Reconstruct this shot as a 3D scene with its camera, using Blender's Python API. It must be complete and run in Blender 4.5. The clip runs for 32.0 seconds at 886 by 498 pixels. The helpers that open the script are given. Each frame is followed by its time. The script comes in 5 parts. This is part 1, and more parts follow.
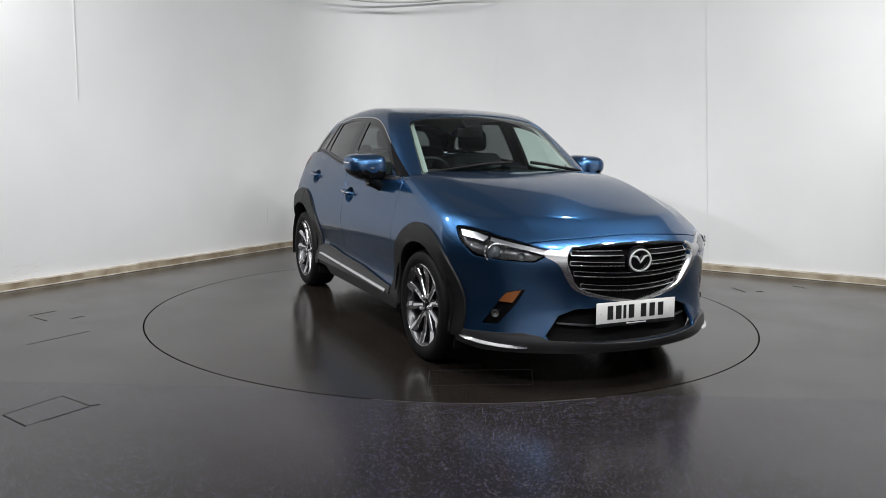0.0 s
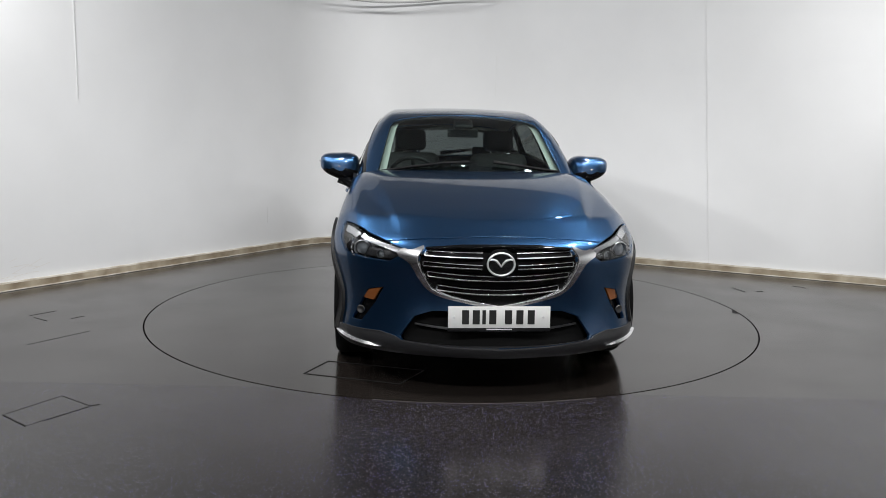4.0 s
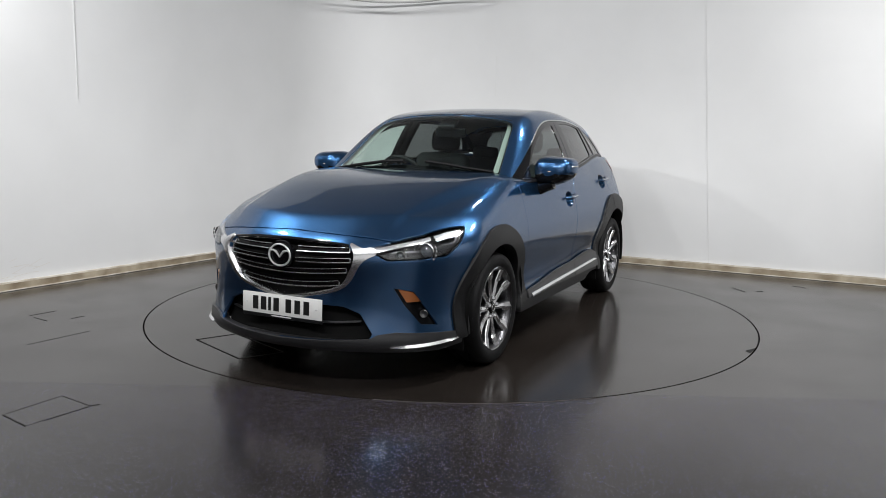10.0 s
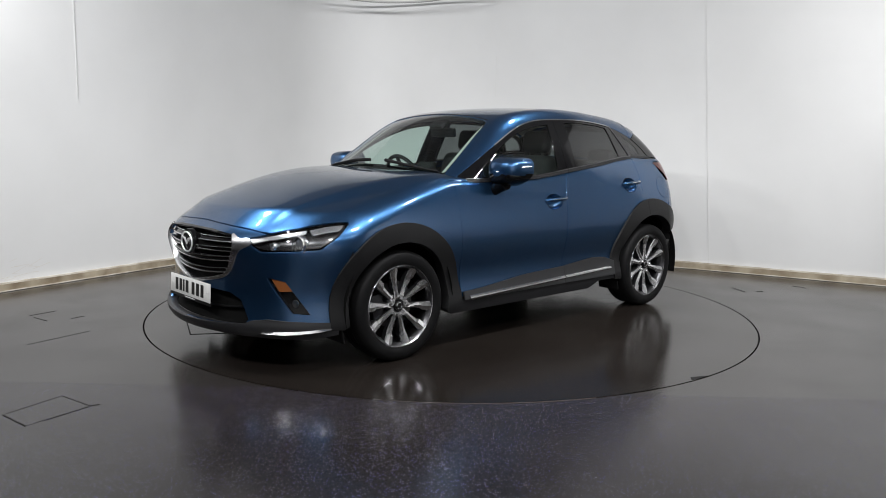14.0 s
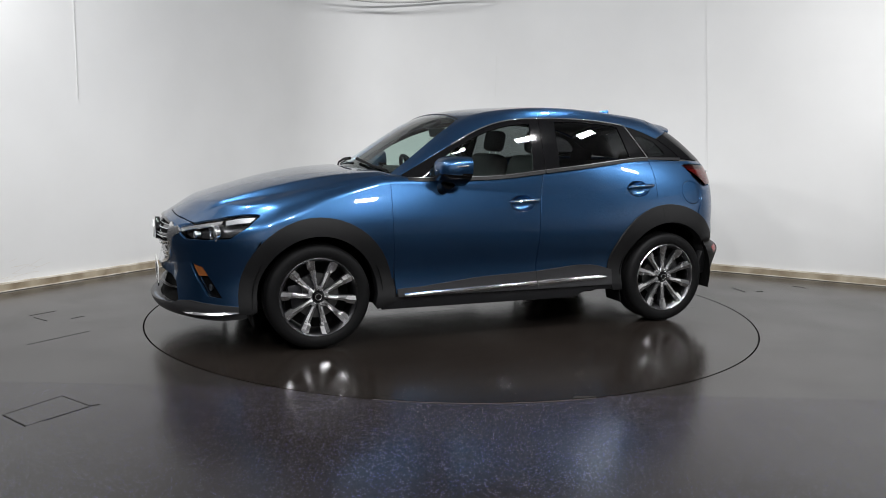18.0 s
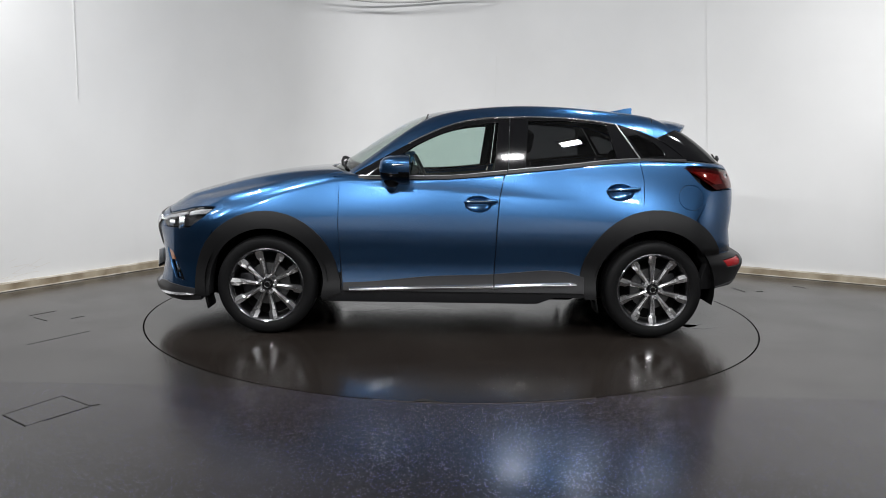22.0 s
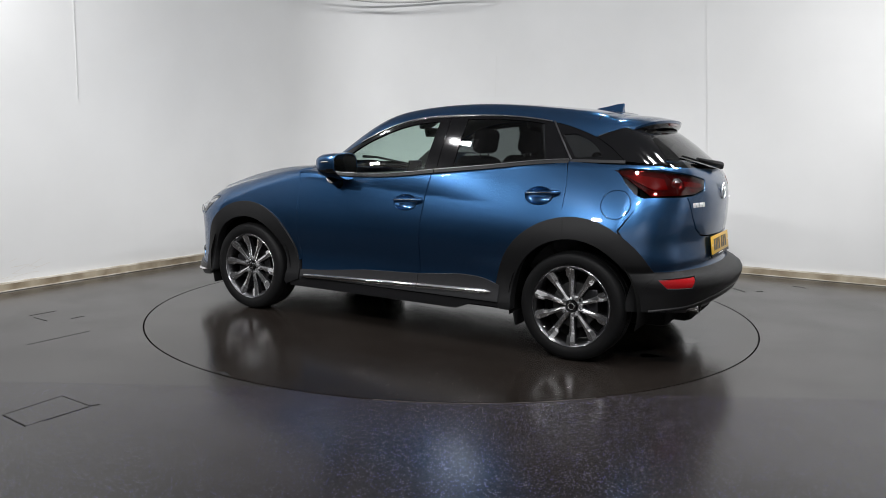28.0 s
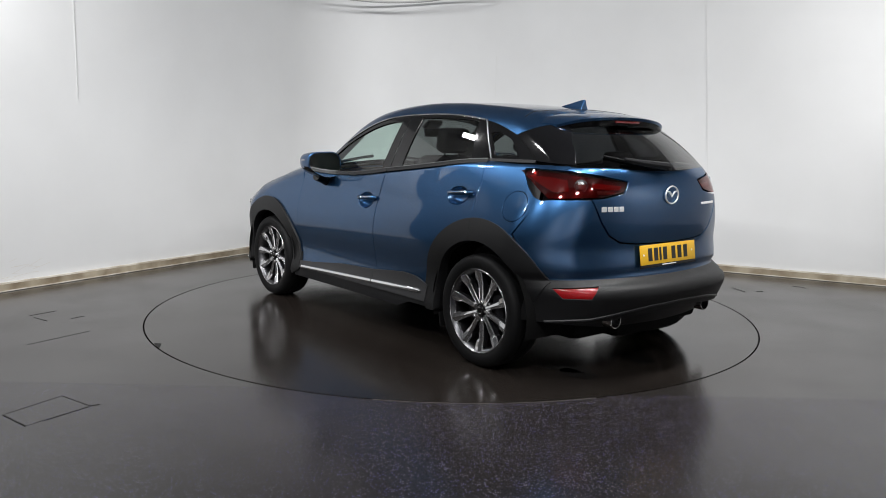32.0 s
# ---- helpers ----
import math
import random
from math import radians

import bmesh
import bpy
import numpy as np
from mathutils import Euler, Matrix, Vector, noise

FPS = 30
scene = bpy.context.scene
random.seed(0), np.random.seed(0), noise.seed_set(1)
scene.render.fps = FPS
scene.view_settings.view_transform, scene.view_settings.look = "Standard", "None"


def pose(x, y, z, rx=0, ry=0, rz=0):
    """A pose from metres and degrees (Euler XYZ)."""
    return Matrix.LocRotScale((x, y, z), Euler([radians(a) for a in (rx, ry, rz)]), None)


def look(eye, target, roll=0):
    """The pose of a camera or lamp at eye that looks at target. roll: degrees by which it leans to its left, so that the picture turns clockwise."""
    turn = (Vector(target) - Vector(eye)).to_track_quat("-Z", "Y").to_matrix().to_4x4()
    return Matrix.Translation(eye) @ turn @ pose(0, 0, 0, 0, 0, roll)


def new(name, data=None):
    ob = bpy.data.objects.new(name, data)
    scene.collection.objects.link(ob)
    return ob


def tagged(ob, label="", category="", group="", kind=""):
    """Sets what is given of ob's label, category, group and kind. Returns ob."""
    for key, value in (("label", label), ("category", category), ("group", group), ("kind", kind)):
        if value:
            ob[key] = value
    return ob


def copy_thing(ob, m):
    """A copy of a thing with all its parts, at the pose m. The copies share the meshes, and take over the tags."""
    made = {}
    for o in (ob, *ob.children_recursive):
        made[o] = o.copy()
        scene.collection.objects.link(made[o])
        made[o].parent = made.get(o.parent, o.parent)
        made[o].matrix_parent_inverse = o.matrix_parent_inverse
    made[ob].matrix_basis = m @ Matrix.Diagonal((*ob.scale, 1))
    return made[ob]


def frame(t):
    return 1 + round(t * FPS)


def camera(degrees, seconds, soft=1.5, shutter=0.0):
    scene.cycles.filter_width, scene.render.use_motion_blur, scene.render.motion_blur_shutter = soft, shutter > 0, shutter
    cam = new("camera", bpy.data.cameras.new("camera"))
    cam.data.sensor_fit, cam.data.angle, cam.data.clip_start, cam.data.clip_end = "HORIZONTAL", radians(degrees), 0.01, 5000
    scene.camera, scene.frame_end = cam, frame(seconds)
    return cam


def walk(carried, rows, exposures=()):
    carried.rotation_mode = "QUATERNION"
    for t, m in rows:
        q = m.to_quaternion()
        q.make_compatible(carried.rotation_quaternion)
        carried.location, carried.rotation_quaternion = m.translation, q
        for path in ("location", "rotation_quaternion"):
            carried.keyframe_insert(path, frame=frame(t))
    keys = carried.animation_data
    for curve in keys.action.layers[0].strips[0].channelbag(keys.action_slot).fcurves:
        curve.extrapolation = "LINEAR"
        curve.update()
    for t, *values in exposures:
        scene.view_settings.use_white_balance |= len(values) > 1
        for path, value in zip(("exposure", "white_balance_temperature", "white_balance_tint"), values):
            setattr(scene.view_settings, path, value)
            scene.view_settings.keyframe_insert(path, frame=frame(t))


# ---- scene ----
cam = camera(59.22, 32.0, soft=.65)
EYE = Vector((0, -5.988, 1.297))
AIM = EYE + Vector((-math.sin(radians(.638)) * math.cos(radians(7.962)), math.cos(radians(.638)) * math.cos(radians(7.962)), -math.sin(radians(7.962))))
walk(cam, [(0, look(EYE, AIM, 1.001)), (32.0, look(EYE, AIM, 1.001))])

# ---------------------------------------------------------------- light
EXPOSURE = 0.0
scene.view_settings.exposure = EXPOSURE
world = bpy.data.worlds.new("world")
scene.world = world
world.use_nodes = True
world.node_tree.nodes["Background"].inputs[0].default_value = (.9, .95, 1, 1)
world.node_tree.nodes["Background"].inputs[1].default_value = .02
CEILING = 3.45
# LED floodlights near the ceiling: place, what they are turned to, watts
FLOODS = [((x, y, 3.24), (.55 * x, y + r, z), w) for x, y, r, z, w in (
    (-3.7, -3.0, 6.0, .9, 45), (-2.2, -4.4, 6.0, .9, 24), (-.6, -4.9, 6.5, 1.0, 23), (.9, -4.9, 6.5, 1.0, 20), (2.4, -4.4, 6.0, .9, 16),
    # these two are unseen, added to brighten the south wall for reflections
    (3.6, -6.9, -2.4, 1.0, 58), (-1.4, -6.9, -2.4, 1.0, 40))]
# a ring of small floodlights over the turntable's edge
FLOODS += [((x, y, 3.24), (.45 * x, .45 * y, 0), w) for x, y, w in (
    (.85, -2.75, 14), (1.5, -2.15, 13), (2.2, -1.4, 14), (2.9, -.8, 13), (-1.8, -1.65, 15), (-2.5, -.5, 15), (1.4, .4, 8))]
# unseen wall washers, added to brighten the far walls and the east wall
FLOODS += [((4.3, -1.5, 3.24), (3.6, 2.2, 1.1), 37), ((-3.9, -1.4, 3.24), (-2.6, 2.4, 1.1), 20), ((4.6, -2.8, 3.24), (6.6, -2.4, 1.2), 32)]


def lamp(eye, target, watts):
    data = bpy.data.lights.new("flood_light", "AREA")
    data.shape, data.size, data.size_y, data.energy, data.color = "RECTANGLE", .26, .11, watts, (.985, .99, 1)
    data.spread = radians(115)      # beam narrowed to limit where light falls; no louvres built
    ob = new("flood_light", data)
    ob.matrix_world = look(eye, target)
    return ob


for flood in FLOODS:
    lamp(*flood)


# ---------------------------------------------------------------- materials
def material(name, color, rough=.5, metal=0.0, coat=0.0, spec=.5):
    m = bpy.data.materials.new(name)
    m.use_nodes = True
    b = m.node_tree.nodes["Principled BSDF"]
    b.inputs["Base Color"].default_value = (*color, 1)
    b.inputs["Roughness"].default_value, b.inputs["Metallic"].default_value = rough, metal
    b.inputs["Coat Weight"].default_value, b.inputs["Coat Roughness"].default_value = coat, .03
    b.inputs["Specular IOR Level"].default_value = spec
    return m


def node(m, kind, **sockets):
    n = m.node_tree.nodes.new(kind)
    for key, value in sockets.items():
        n.inputs[key].default_value = value
    return n


def wire(m, a, out, b, into):
    m.node_tree.links.new(a.outputs[out], b.inputs[into])


def grain(m, scale, low, high, detail=6.0, space="Object"):
    """A noise of that scale, mapped to low..high."""
    co = m.node_tree.nodes.new("ShaderNodeTexCoord")
    n = node(m, "ShaderNodeTexNoise", Scale=scale, Detail=detail)
    wire(m, co, space, n, "Vector")
    r = node(m, "ShaderNodeMapRange", **{"From Min": .3, "From Max": .7, "To Min": low, "To Max": high})
    wire(m, n, "Fac", r, "Value")
    return r


def bump(m, src, strength, distance=.002):
    b = node(m, "ShaderNodeBump", Strength=strength, Distance=distance)
    wire(m, src, 0, b, "Height")
    wire(m, b, "Normal", m.node_tree.nodes["Principled BSDF"], "Normal")


def tint(m, fac, c1, c2):
    mix = m.node_tree.nodes.new("ShaderNodeMix")
    mix.data_type = "RGBA"
    mix.inputs[6].default_value, mix.inputs[7].default_value = (*c1, 1), (*c2, 1)
    wire(m, fac, 0, mix, 0)
    return mix


def glass(name, clear, rough=.0):
    """A thin pane: light passes tinted, and the surface mirrors by Fresnel."""
    m = bpy.data.materials.new(name)
    m.use_nodes = True
    t = m.node_tree
    t.nodes.remove(t.nodes["Principled BSDF"])
    a = node(m, "ShaderNodeBsdfTransparent", Color=(*clear, 1))
    g = node(m, "ShaderNodeBsdfGlossy", Color=(1, 1, 1, 1), Roughness=rough)
    w = node(m, "ShaderNodeLayerWeight", Blend=.5)
    f = node(m, "ShaderNodeMath")
    f.operation = "POWER"
    f.inputs[1].default_value = 5.0
    wire(m, w, "Facing", f, 0)
    s = node(m, "ShaderNodeMapRange", **{"To Min": .05, "To Max": 1.0})
    wire(m, f, 0, s, "Value")
    mix = node(m, "ShaderNodeMixShader")
    wire(m, s, 0, mix, 0), wire(m, a, 0, mix, 1), wire(m, g, 0, mix, 2)
    wire(m, mix, 0, t.nodes["Material Output"], "Surface")
    return m


PAINT = material("blue_metallic_paint", (.022, .115, .30), .27, .93, 1.0)
PAINT.node_tree.nodes["Principled BSDF"].inputs["Specular Tint"].default_value = (.34, .37, .42, 1)      # flakes darken at a slant
fl = grain(PAINT, 900.0, .26, .31, 1.0)
wire(PAINT, fl, 0, PAINT.node_tree.nodes["Principled BSDF"], "Roughness")
flake = grain(PAINT, 1400.0, 0, 1, 0.0)
fm = tint(PAINT, flake, (.024, .074, .168), (.034, .098, .216))
wire(PAINT, fm, 2, PAINT.node_tree.nodes["Principled BSDF"], "Base Color")
CLADDING = material("grained_black_plastic", (.0075, .0075, .008), .46, 0, 0, .24)
GREYTRIM = material("satin_grey_plastic", (.019, .019, .0205), .38, 0, 0, .40)
bump(GREYTRIM, grain(GREYTRIM, 600.0, 0, 1, 3.0), .15, .0005)
bump(CLADDING, grain(CLADDING, 700.0, 0, 1, 3.0), .25, .0006)
PLASTIC = material("black_plastic", (.010, .010, .011), .42, 0, 0, .22)
PIANO = material("gloss_black", (.004, .004, .0045), .07, 0, 0, .32)
# near-black that stands in for shade behind grilles, spokes and bumpers; underbody too
SHADOW = material("unlit_black", (.004, .004, .004), .8, 0, 0, .1)
CHROME = material("chrome", (.78, .78, .79), .07, 1)
SATIN = material("satin_chrome", (.84, .84, .85), .24, 1)
GRILLETRIM = material("grille_chrome", (.62, .62, .63), .18, 1)
BARTRIM = material("dulled_chrome", (.13, .13, .135), .28, 1)
GUNMETAL = material("machined_gunmetal", (.60, .60, .61), .13, .95)
RIMLIP = material("dark_polished_lip", (.60, .60, .61), .12, 1)
SURROUND = material("bright_satin_chrome", (.74, .74, .75), .24, 1)
RIMEDGE = material("polished_rim_edge", (.66, .66, .67), .20, .95)
BARREL = material("rim_barrel", (.10, .10, .105), .3, 1)
DARKRIM = material("dark_rim_paint", (.035, .035, .038), .3, .7)
RUBBER = material("tyre_rubber", (.005, .005, .0053), .6, 0, 0, .14)
bump(RUBBER, grain(RUBBER, 250.0, 0, 1, 4.0), .3, .0008)
STEEL = material("brake_steel", (.13, .13, .13), .42, 1)
FABRIC = material("dark_seat_cloth", (.026, .026, .027), .85)
bump(FABRIC, grain(FABRIC, 500.0, 0, 1, 2.0), .4, .001)
TRIM = material("dark_cabin_plastic", (.034, .034, .035), .55)
LINING = material("pale_grey_headlining", (.34, .35, .33), .9)
bump(LINING, grain(LINING, 400.0, 0, 1, 2.0), .3, .001)
CLEAR = glass("clear_pane", (.72, .83, .79))
SCREEN = glass("windscreen_pane", (.70, .80, .76))
PRIVACY = glass("privacy_pane", (.17, .175, .18))
BACKPANE = glass("tailgate_pane", (.13, .14, .145))
LENS = glass("lamp_lens", (.90, .91, .92))
SMOKED = glass("smoked_lens", (.45, .12, .11))
RED = material("red_lamp_plastic", (.24, .005, .007), .22, 0, 0, .3)
DEEPRED = material("dark_red_lamp_plastic", (.07, .003, .004), .2, 0, .6)
AMBER = material("amber_lamp", (.36, .12, .035), .22, .45, .8)
BULB = material("silver_reflector", (.60, .60, .61), .24, .9)
HOUSING = material("dark_lamp_housing", (.075, .075, .078), .25, .75)
WHITEPLATE = material("white_plate", (.80, .80, .78), .35, 0, .3)
YELLOWPLATE = material("yellow_plate", (.66, .38, .015), .4, 0, .2)
INK = material("black_ink", (.012, .012, .012), .4)
SILVERINK = material("pale_ink", (.7, .7, .7), .4)
MIRROR = material("mirror_glass", (.86, .88, .88), .01, 1)

# the room's surfaces
WALL = material("white_vinyl_wall", (.80, .80, .795), .55)
wf = grain(WALL, .9, 0, 1, 4.0)
wm = tint(WALL, wf, (.77, .77, .765), (.83, .83, .825))
wire(WALL, wm, 2, WALL.node_tree.nodes["Principled BSDF"], "Base Color")
bump(WALL, grain(WALL, 3.5, 0, 1, 2.0), .12, .01)
SEAM = material("wall_seam", (.76, .76, .75), .55)
SCUFF = material("wall_scuff", (.745, .72, .675), .6)
BATTEN = material("dirty_timber_batten", (.44, .36, .25), .65)
bf = grain(BATTEN, 5.0, 0, 1, 8.0)
bm_ = tint(BATTEN, bf, (.20, .15, .09), (.50, .43, .32))
wire(BATTEN, bm_, 2, BATTEN.node_tree.nodes["Principled BSDF"], "Base Color")
BATTENTOP = material("pale_batten_edge", (.62, .56, .46), .7)
be = tint(BATTENTOP, grain(BATTENTOP, 7.0, 0, 1, 6.0), (.42, .35, .26), (.76, .72, .64))
wire(BATTENTOP, be, 2, BATTENTOP.node_tree.nodes["Principled BSDF"], "Base Color")
CEIL = material("grey_ceiling", (.42, .42, .42), .8)
bump(CEIL, grain(CEIL, 30.0, 0, 1, 3.0), .2, .003)


def floor_material(name, base, worn, speckled, spec=.5, gloss=(.17, .26)):
    m = material(name, base, .3, 0, 0, spec)
    b = m.node_tree.nodes["Principled BSDF"]
    c = tint(m, grain(m, 1.3, 0, 1, 8.0), base, worn)
    r = grain(m, 1.6, gloss[0], gloss[1], 3.0)
    wire(m, r, 0, b, "Roughness")
    bump(m, grain(m, 60.0, 0, 1, 5.0), .07, .0015)
    if speckled:
        # grit of pale and bluish flecks a few millimetres wide
        co = m.node_tree.nodes.new("ShaderNodeTexCoord")
        v = node(m, "ShaderNodeTexVoronoi", Scale=108.0)
        wire(m, co, "Object", v, "Vector")
        lt = node(m, "ShaderNodeMapRange", **{"From Min": .13, "From Max": .25, "To Min": 1.0, "To Max": 0.0})
        wire(m, v, "Distance", lt, "Value")
        sep = m.node_tree.nodes.new("ShaderNodeSeparateColor")
        wire(m, v, "Color", sep, 0)
        keep = node(m, "ShaderNodeMath")
        keep.operation = "GREATER_THAN"
        keep.inputs[1].default_value = .38
        wire(m, sep, 0, keep, 0)
        mul = node(m, "ShaderNodeMath")
        mul.operation = "MULTIPLY"
        wire(m, lt, 0, mul, 0), wire(m, keep, 0, mul, 1)
        fleck = m.node_tree.nodes.new("ShaderNodeMix")
        fleck.data_type = "RGBA"
        fleck.inputs[6].default_value, fleck.inputs[7].default_value = (.15, .15, .58, 1), (.56, .54, .57, 1)
        wire(m, sep, 1, fleck, 0)
        mix = m.node_tree.nodes.new("ShaderNodeMix")
        mix.data_type = "RGBA"
        wire(m, mul, 0, mix, 0), wire(m, c, 2, mix, 6), wire(m, fleck, 2, mix, 7)
        wire(m, mix, 2, b, "Base Color")
    else:
        wire(m, c, 2, b, "Base Color")
    return m


VINYL = floor_material("speckled_dark_vinyl", (.0222, .0188, .0188), (.0296, .0252, .0252), True, .34)
PLAINFLOOR = floor_material("worn_dark_vinyl", (.0215, .0185, .0170), (.029, .0252, .0232), False)
TABLE = floor_material("turntable_vinyl", (.0135, .0108, .0092), (.0200, .0164, .0142), False, .44, gloss=(.12, .21))
GAP = material("dark_gap", (.004, .004, .004), .9)


# ---------------------------------------------------------------- mesh helpers
def link_mesh(name, verts, faces, mat, parent=None, label="", normals=None, flat=False, location=None):
    me = bpy.data.meshes.new(name)
    me.from_pydata([tuple(map(float, v)) for v in verts], [], [tuple(map(int, f)) for f in faces])
    me.materials.append(mat)
    if not flat:
        me.polygons.foreach_set("use_smooth", [True] * len(me.polygons))
    me.update()
    if normals is not None:
        me.normals_split_custom_set_from_vertices([tuple(map(float, n)) for n in normals])
    ob = new(name, me)
    if parent is not None:
        ob.parent = parent
    if location is not None:
        ob.location = location
    if label:
        tagged(ob, label)
    return ob


def part(name, bm, mat, parent, label="", flat=False, location=None, sharp=35):
    me = bpy.data.meshes.new(name)
    bmesh.ops.recalc_face_normals(bm, faces=bm.faces[:])
    for f in bm.faces:
        f.smooth = not flat
    for e in bm.edges:
        if len(e.link_faces) == 2 and e.calc_face_angle(0) > radians(sharp):
            e.smooth = False
    bm.to_mesh(me)
    bm.free()
    me.materials.append(mat)
    ob = new(name, me)
    if parent is not None:
        ob.parent = parent
    if location is not None:
        ob.location = location
    if label:
        tagged(ob, label)
    return ob


def box(bm, size, m=Matrix.Identity(4), bevel=0.0, segments=2):
    """Adds a box with bevelled edges, of that size, at the pose m."""
    g = bmesh.ops.create_cube(bm, size=1.0)
    vs = g["verts"]
    for v in vs:
        v.co = Vector((v.co.x * size[0], v.co.y * size[1], v.co.z * size[2]))
    if bevel:
        es = list({e for v in vs for e in v.link_edges})
        r = bmesh.ops.bevel(bm, geom=es, offset=bevel, segments=segments, affect="EDGES", profile=.5)
        vs = list({v for f in r["faces"] for v in f.verts} | {v for v in vs if v.is_valid})
    for v in vs:
        v.co = m @ v.co
    return bm


def lathe(profile, n=48, axis="y"):
    """verts and faces of a ring-shaped solid: profile of (radius, along the axis), closed."""
    vs, fs, k = [], [], len(profile)
    for i in range(n):
        a = 2 * math.pi * i / n
        for r, h in profile:
            vs.append((r * math.cos(a), h, r * math.sin(a)) if axis == "y" else (r * math.cos(a), r * math.sin(a), h))
    for i in range(n):
        for j in range(k):
            a, b = i * k + j, i * k + (j + 1) % k
            c, d = ((i + 1) % n) * k + (j + 1) % k, ((i + 1) % n) * k + j
            fs.append((a, b, c, d))
    return vs, fs


def turned(name, profile, mat, parent, label="", n=48, axis="y", location=None):
    vs, fs = lathe(profile, n, axis)
    bm = bmesh.new()
    b = [bm.verts.new(v) for v in vs]
    for f in fs:
        bm.faces.new([b[i] for i in f])
    return part(name, bm, mat, parent, label, location=location)


def tube(bm, path, radius, n=10, closed=False):
    """Adds a round bar along the path; radius a number or one for each point."""
    P = [Vector(p) for p in path]
    rings, up = [], None
    for i, p in enumerate(P):
        if closed:
            d = (P[(i + 1) % len(P)] - P[i - 1]).normalized()
        else:
            d = (P[min(i + 1, len(P) - 1)] - P[max(i - 1, 0)]).normalized()
        if up is None or abs(up.dot(d)) > .95:
            up = Vector((0, 0, 1)) if abs(d.z) < .9 else Vector((1, 0, 0))
        s = d.cross(up).normalized()
        u = s.cross(d).normalized()
        up = u
        r = radius[i] if isinstance(radius, (list, tuple)) else radius
        rings.append([bm.verts.new(p + r * (math.cos(2 * math.pi * k / n) * s + math.sin(2 * math.pi * k / n) * u)) for k in range(n)])
    last = len(rings) if closed else len(rings) - 1
    for i in range(last):
        a, b = rings[i], rings[(i + 1) % len(rings)]
        for k in range(n):
            bm.faces.new((a[k], a[(k + 1) % n], b[(k + 1) % n], b[k]))
    if not closed:
        bm.faces.new(rings[0]), bm.faces.new(rings[-1][::-1])
    return bm


def prism(bm, outline, depth, m=Matrix.Identity(4)):
    """Adds a plate of that outline (x, y) from z = 0 to depth, at the pose m."""
    a = [bm.verts.new(m @ Vector((x, y, 0))) for x, y in outline]
    b = [bm.verts.new(m @ Vector((x, y, depth))) for x, y in outline]
    bm.faces.new(a[::-1]), bm.faces.new(b)
    for i in range(len(a)):
        j = (i + 1) % len(a)
        bm.faces.new((a[i], a[j], b[j], b[i]))
    return bm


# ---------------------------------------------------------------- the room
CORNER = Vector((-1.39, 4.17, 0))
LEFT, RIGHT = Vector((-.505, -.863, 0)).normalized(), Vector((.888, -.459, 0)).normalized()


def room_line(inset=0.0, radius=1.1):
    """The wall's inner line from its far end on one side, round the curved corner, to the other."""
    nl, nr = Vector((-LEFT.y, LEFT.x, 0)), Vector((RIGHT.y, -RIGHT.x, 0))
    nl = nl if nl.x > 0 else -nl
    nr = nr if nr.y < 0 else -nr
    c = CORNER + nl * inset + nr * inset
    pts = [c + LEFT * 5.0, c + LEFT * 4.5, c + LEFT * 4.0]
    a, b = c + LEFT * radius, c + RIGHT * radius
    for i in range(11):
        t = i / 10
        pts.append(a * (1 - t)**2 + c * 2 * t * (1 - t) + b * t * t)
    return pts + [c + RIGHT * 4.0, c + RIGHT * 6.0, c + RIGHT * 6.8]


def wall_strip(name, inner, outer, z0, z1, mat, label="", category="", bevel=0.0):
    """A standing strip between two lines, closed at its ends."""
    bm = bmesh.new()
    rows = [[bm.verts.new((*p.xy, z0)) for p in inner], [bm.verts.new((*p.xy, z1)) for p in inner],
            [bm.verts.new((*p.xy, z1)) for p in outer], [bm.verts.new((*p.xy, z0)) for p in outer]]
    n = len(inner)
    for i in range(n - 1):
        for k in range(4):
            a, b = rows[k], rows[(k + 1) % 4]
            bm.faces.new((a[i], a[i + 1], b[i + 1], b[i]))
    bm.faces.new([r[0] for r in rows]), bm.faces.new([r[-1] for r in rows][::-1])
    ob = part(name, bm, mat, None, sharp=40)
    return tagged(ob, label, category, kind="structure")


line0, line1 = room_line(0), room_line(-.15)
wall_far = wall_strip("wall_north", line0, line1, -.05, CEILING, WALL, "white vinyl studio wall with a curved corner", "wall")
base_in, base_out = room_line(.030), room_line(.003)
baseboard = wall_strip("baseboard", base_in, base_out, .013, .064, BATTEN, "brown dirty timber batten along the foot of the wall", "baseboard")
wall_strip("baseboard_cap", room_line(.027), room_line(.003), .064, .076, BATTENTOP, "pale upper edge of the timber batten", "baseboard")
wall_strip("baseboard_foot", room_line(.036), room_line(.003), .003, .013, BATTENTOP, "pale strip under the timber batten", "baseboard")

# unseen walls added to close the room and tone the car's reflections
pl, pr = line0[0], line0[-1]
DARKWALL = material("dark_grey_painted_wall", (.07, .07, .073), .6)
bump(DARKWALL, grain(DARKWALL, 12.0, 0, 1, 4.0), .2, .003)
west = [pl, Vector((-6.0, -3.5, 0)), Vector((-6.0, -9.5, 0))]
wall_strip("wall_west", west, [p + Vector((-.15, 0, 0)) for p in west], -.05, CEILING, DARKWALL, "unseen dark grey wall added beside the camera", "wall")
east = [pr, Vector((6.4, pr.y + .1, 0)), Vector((6.4, -9.5, 0))]
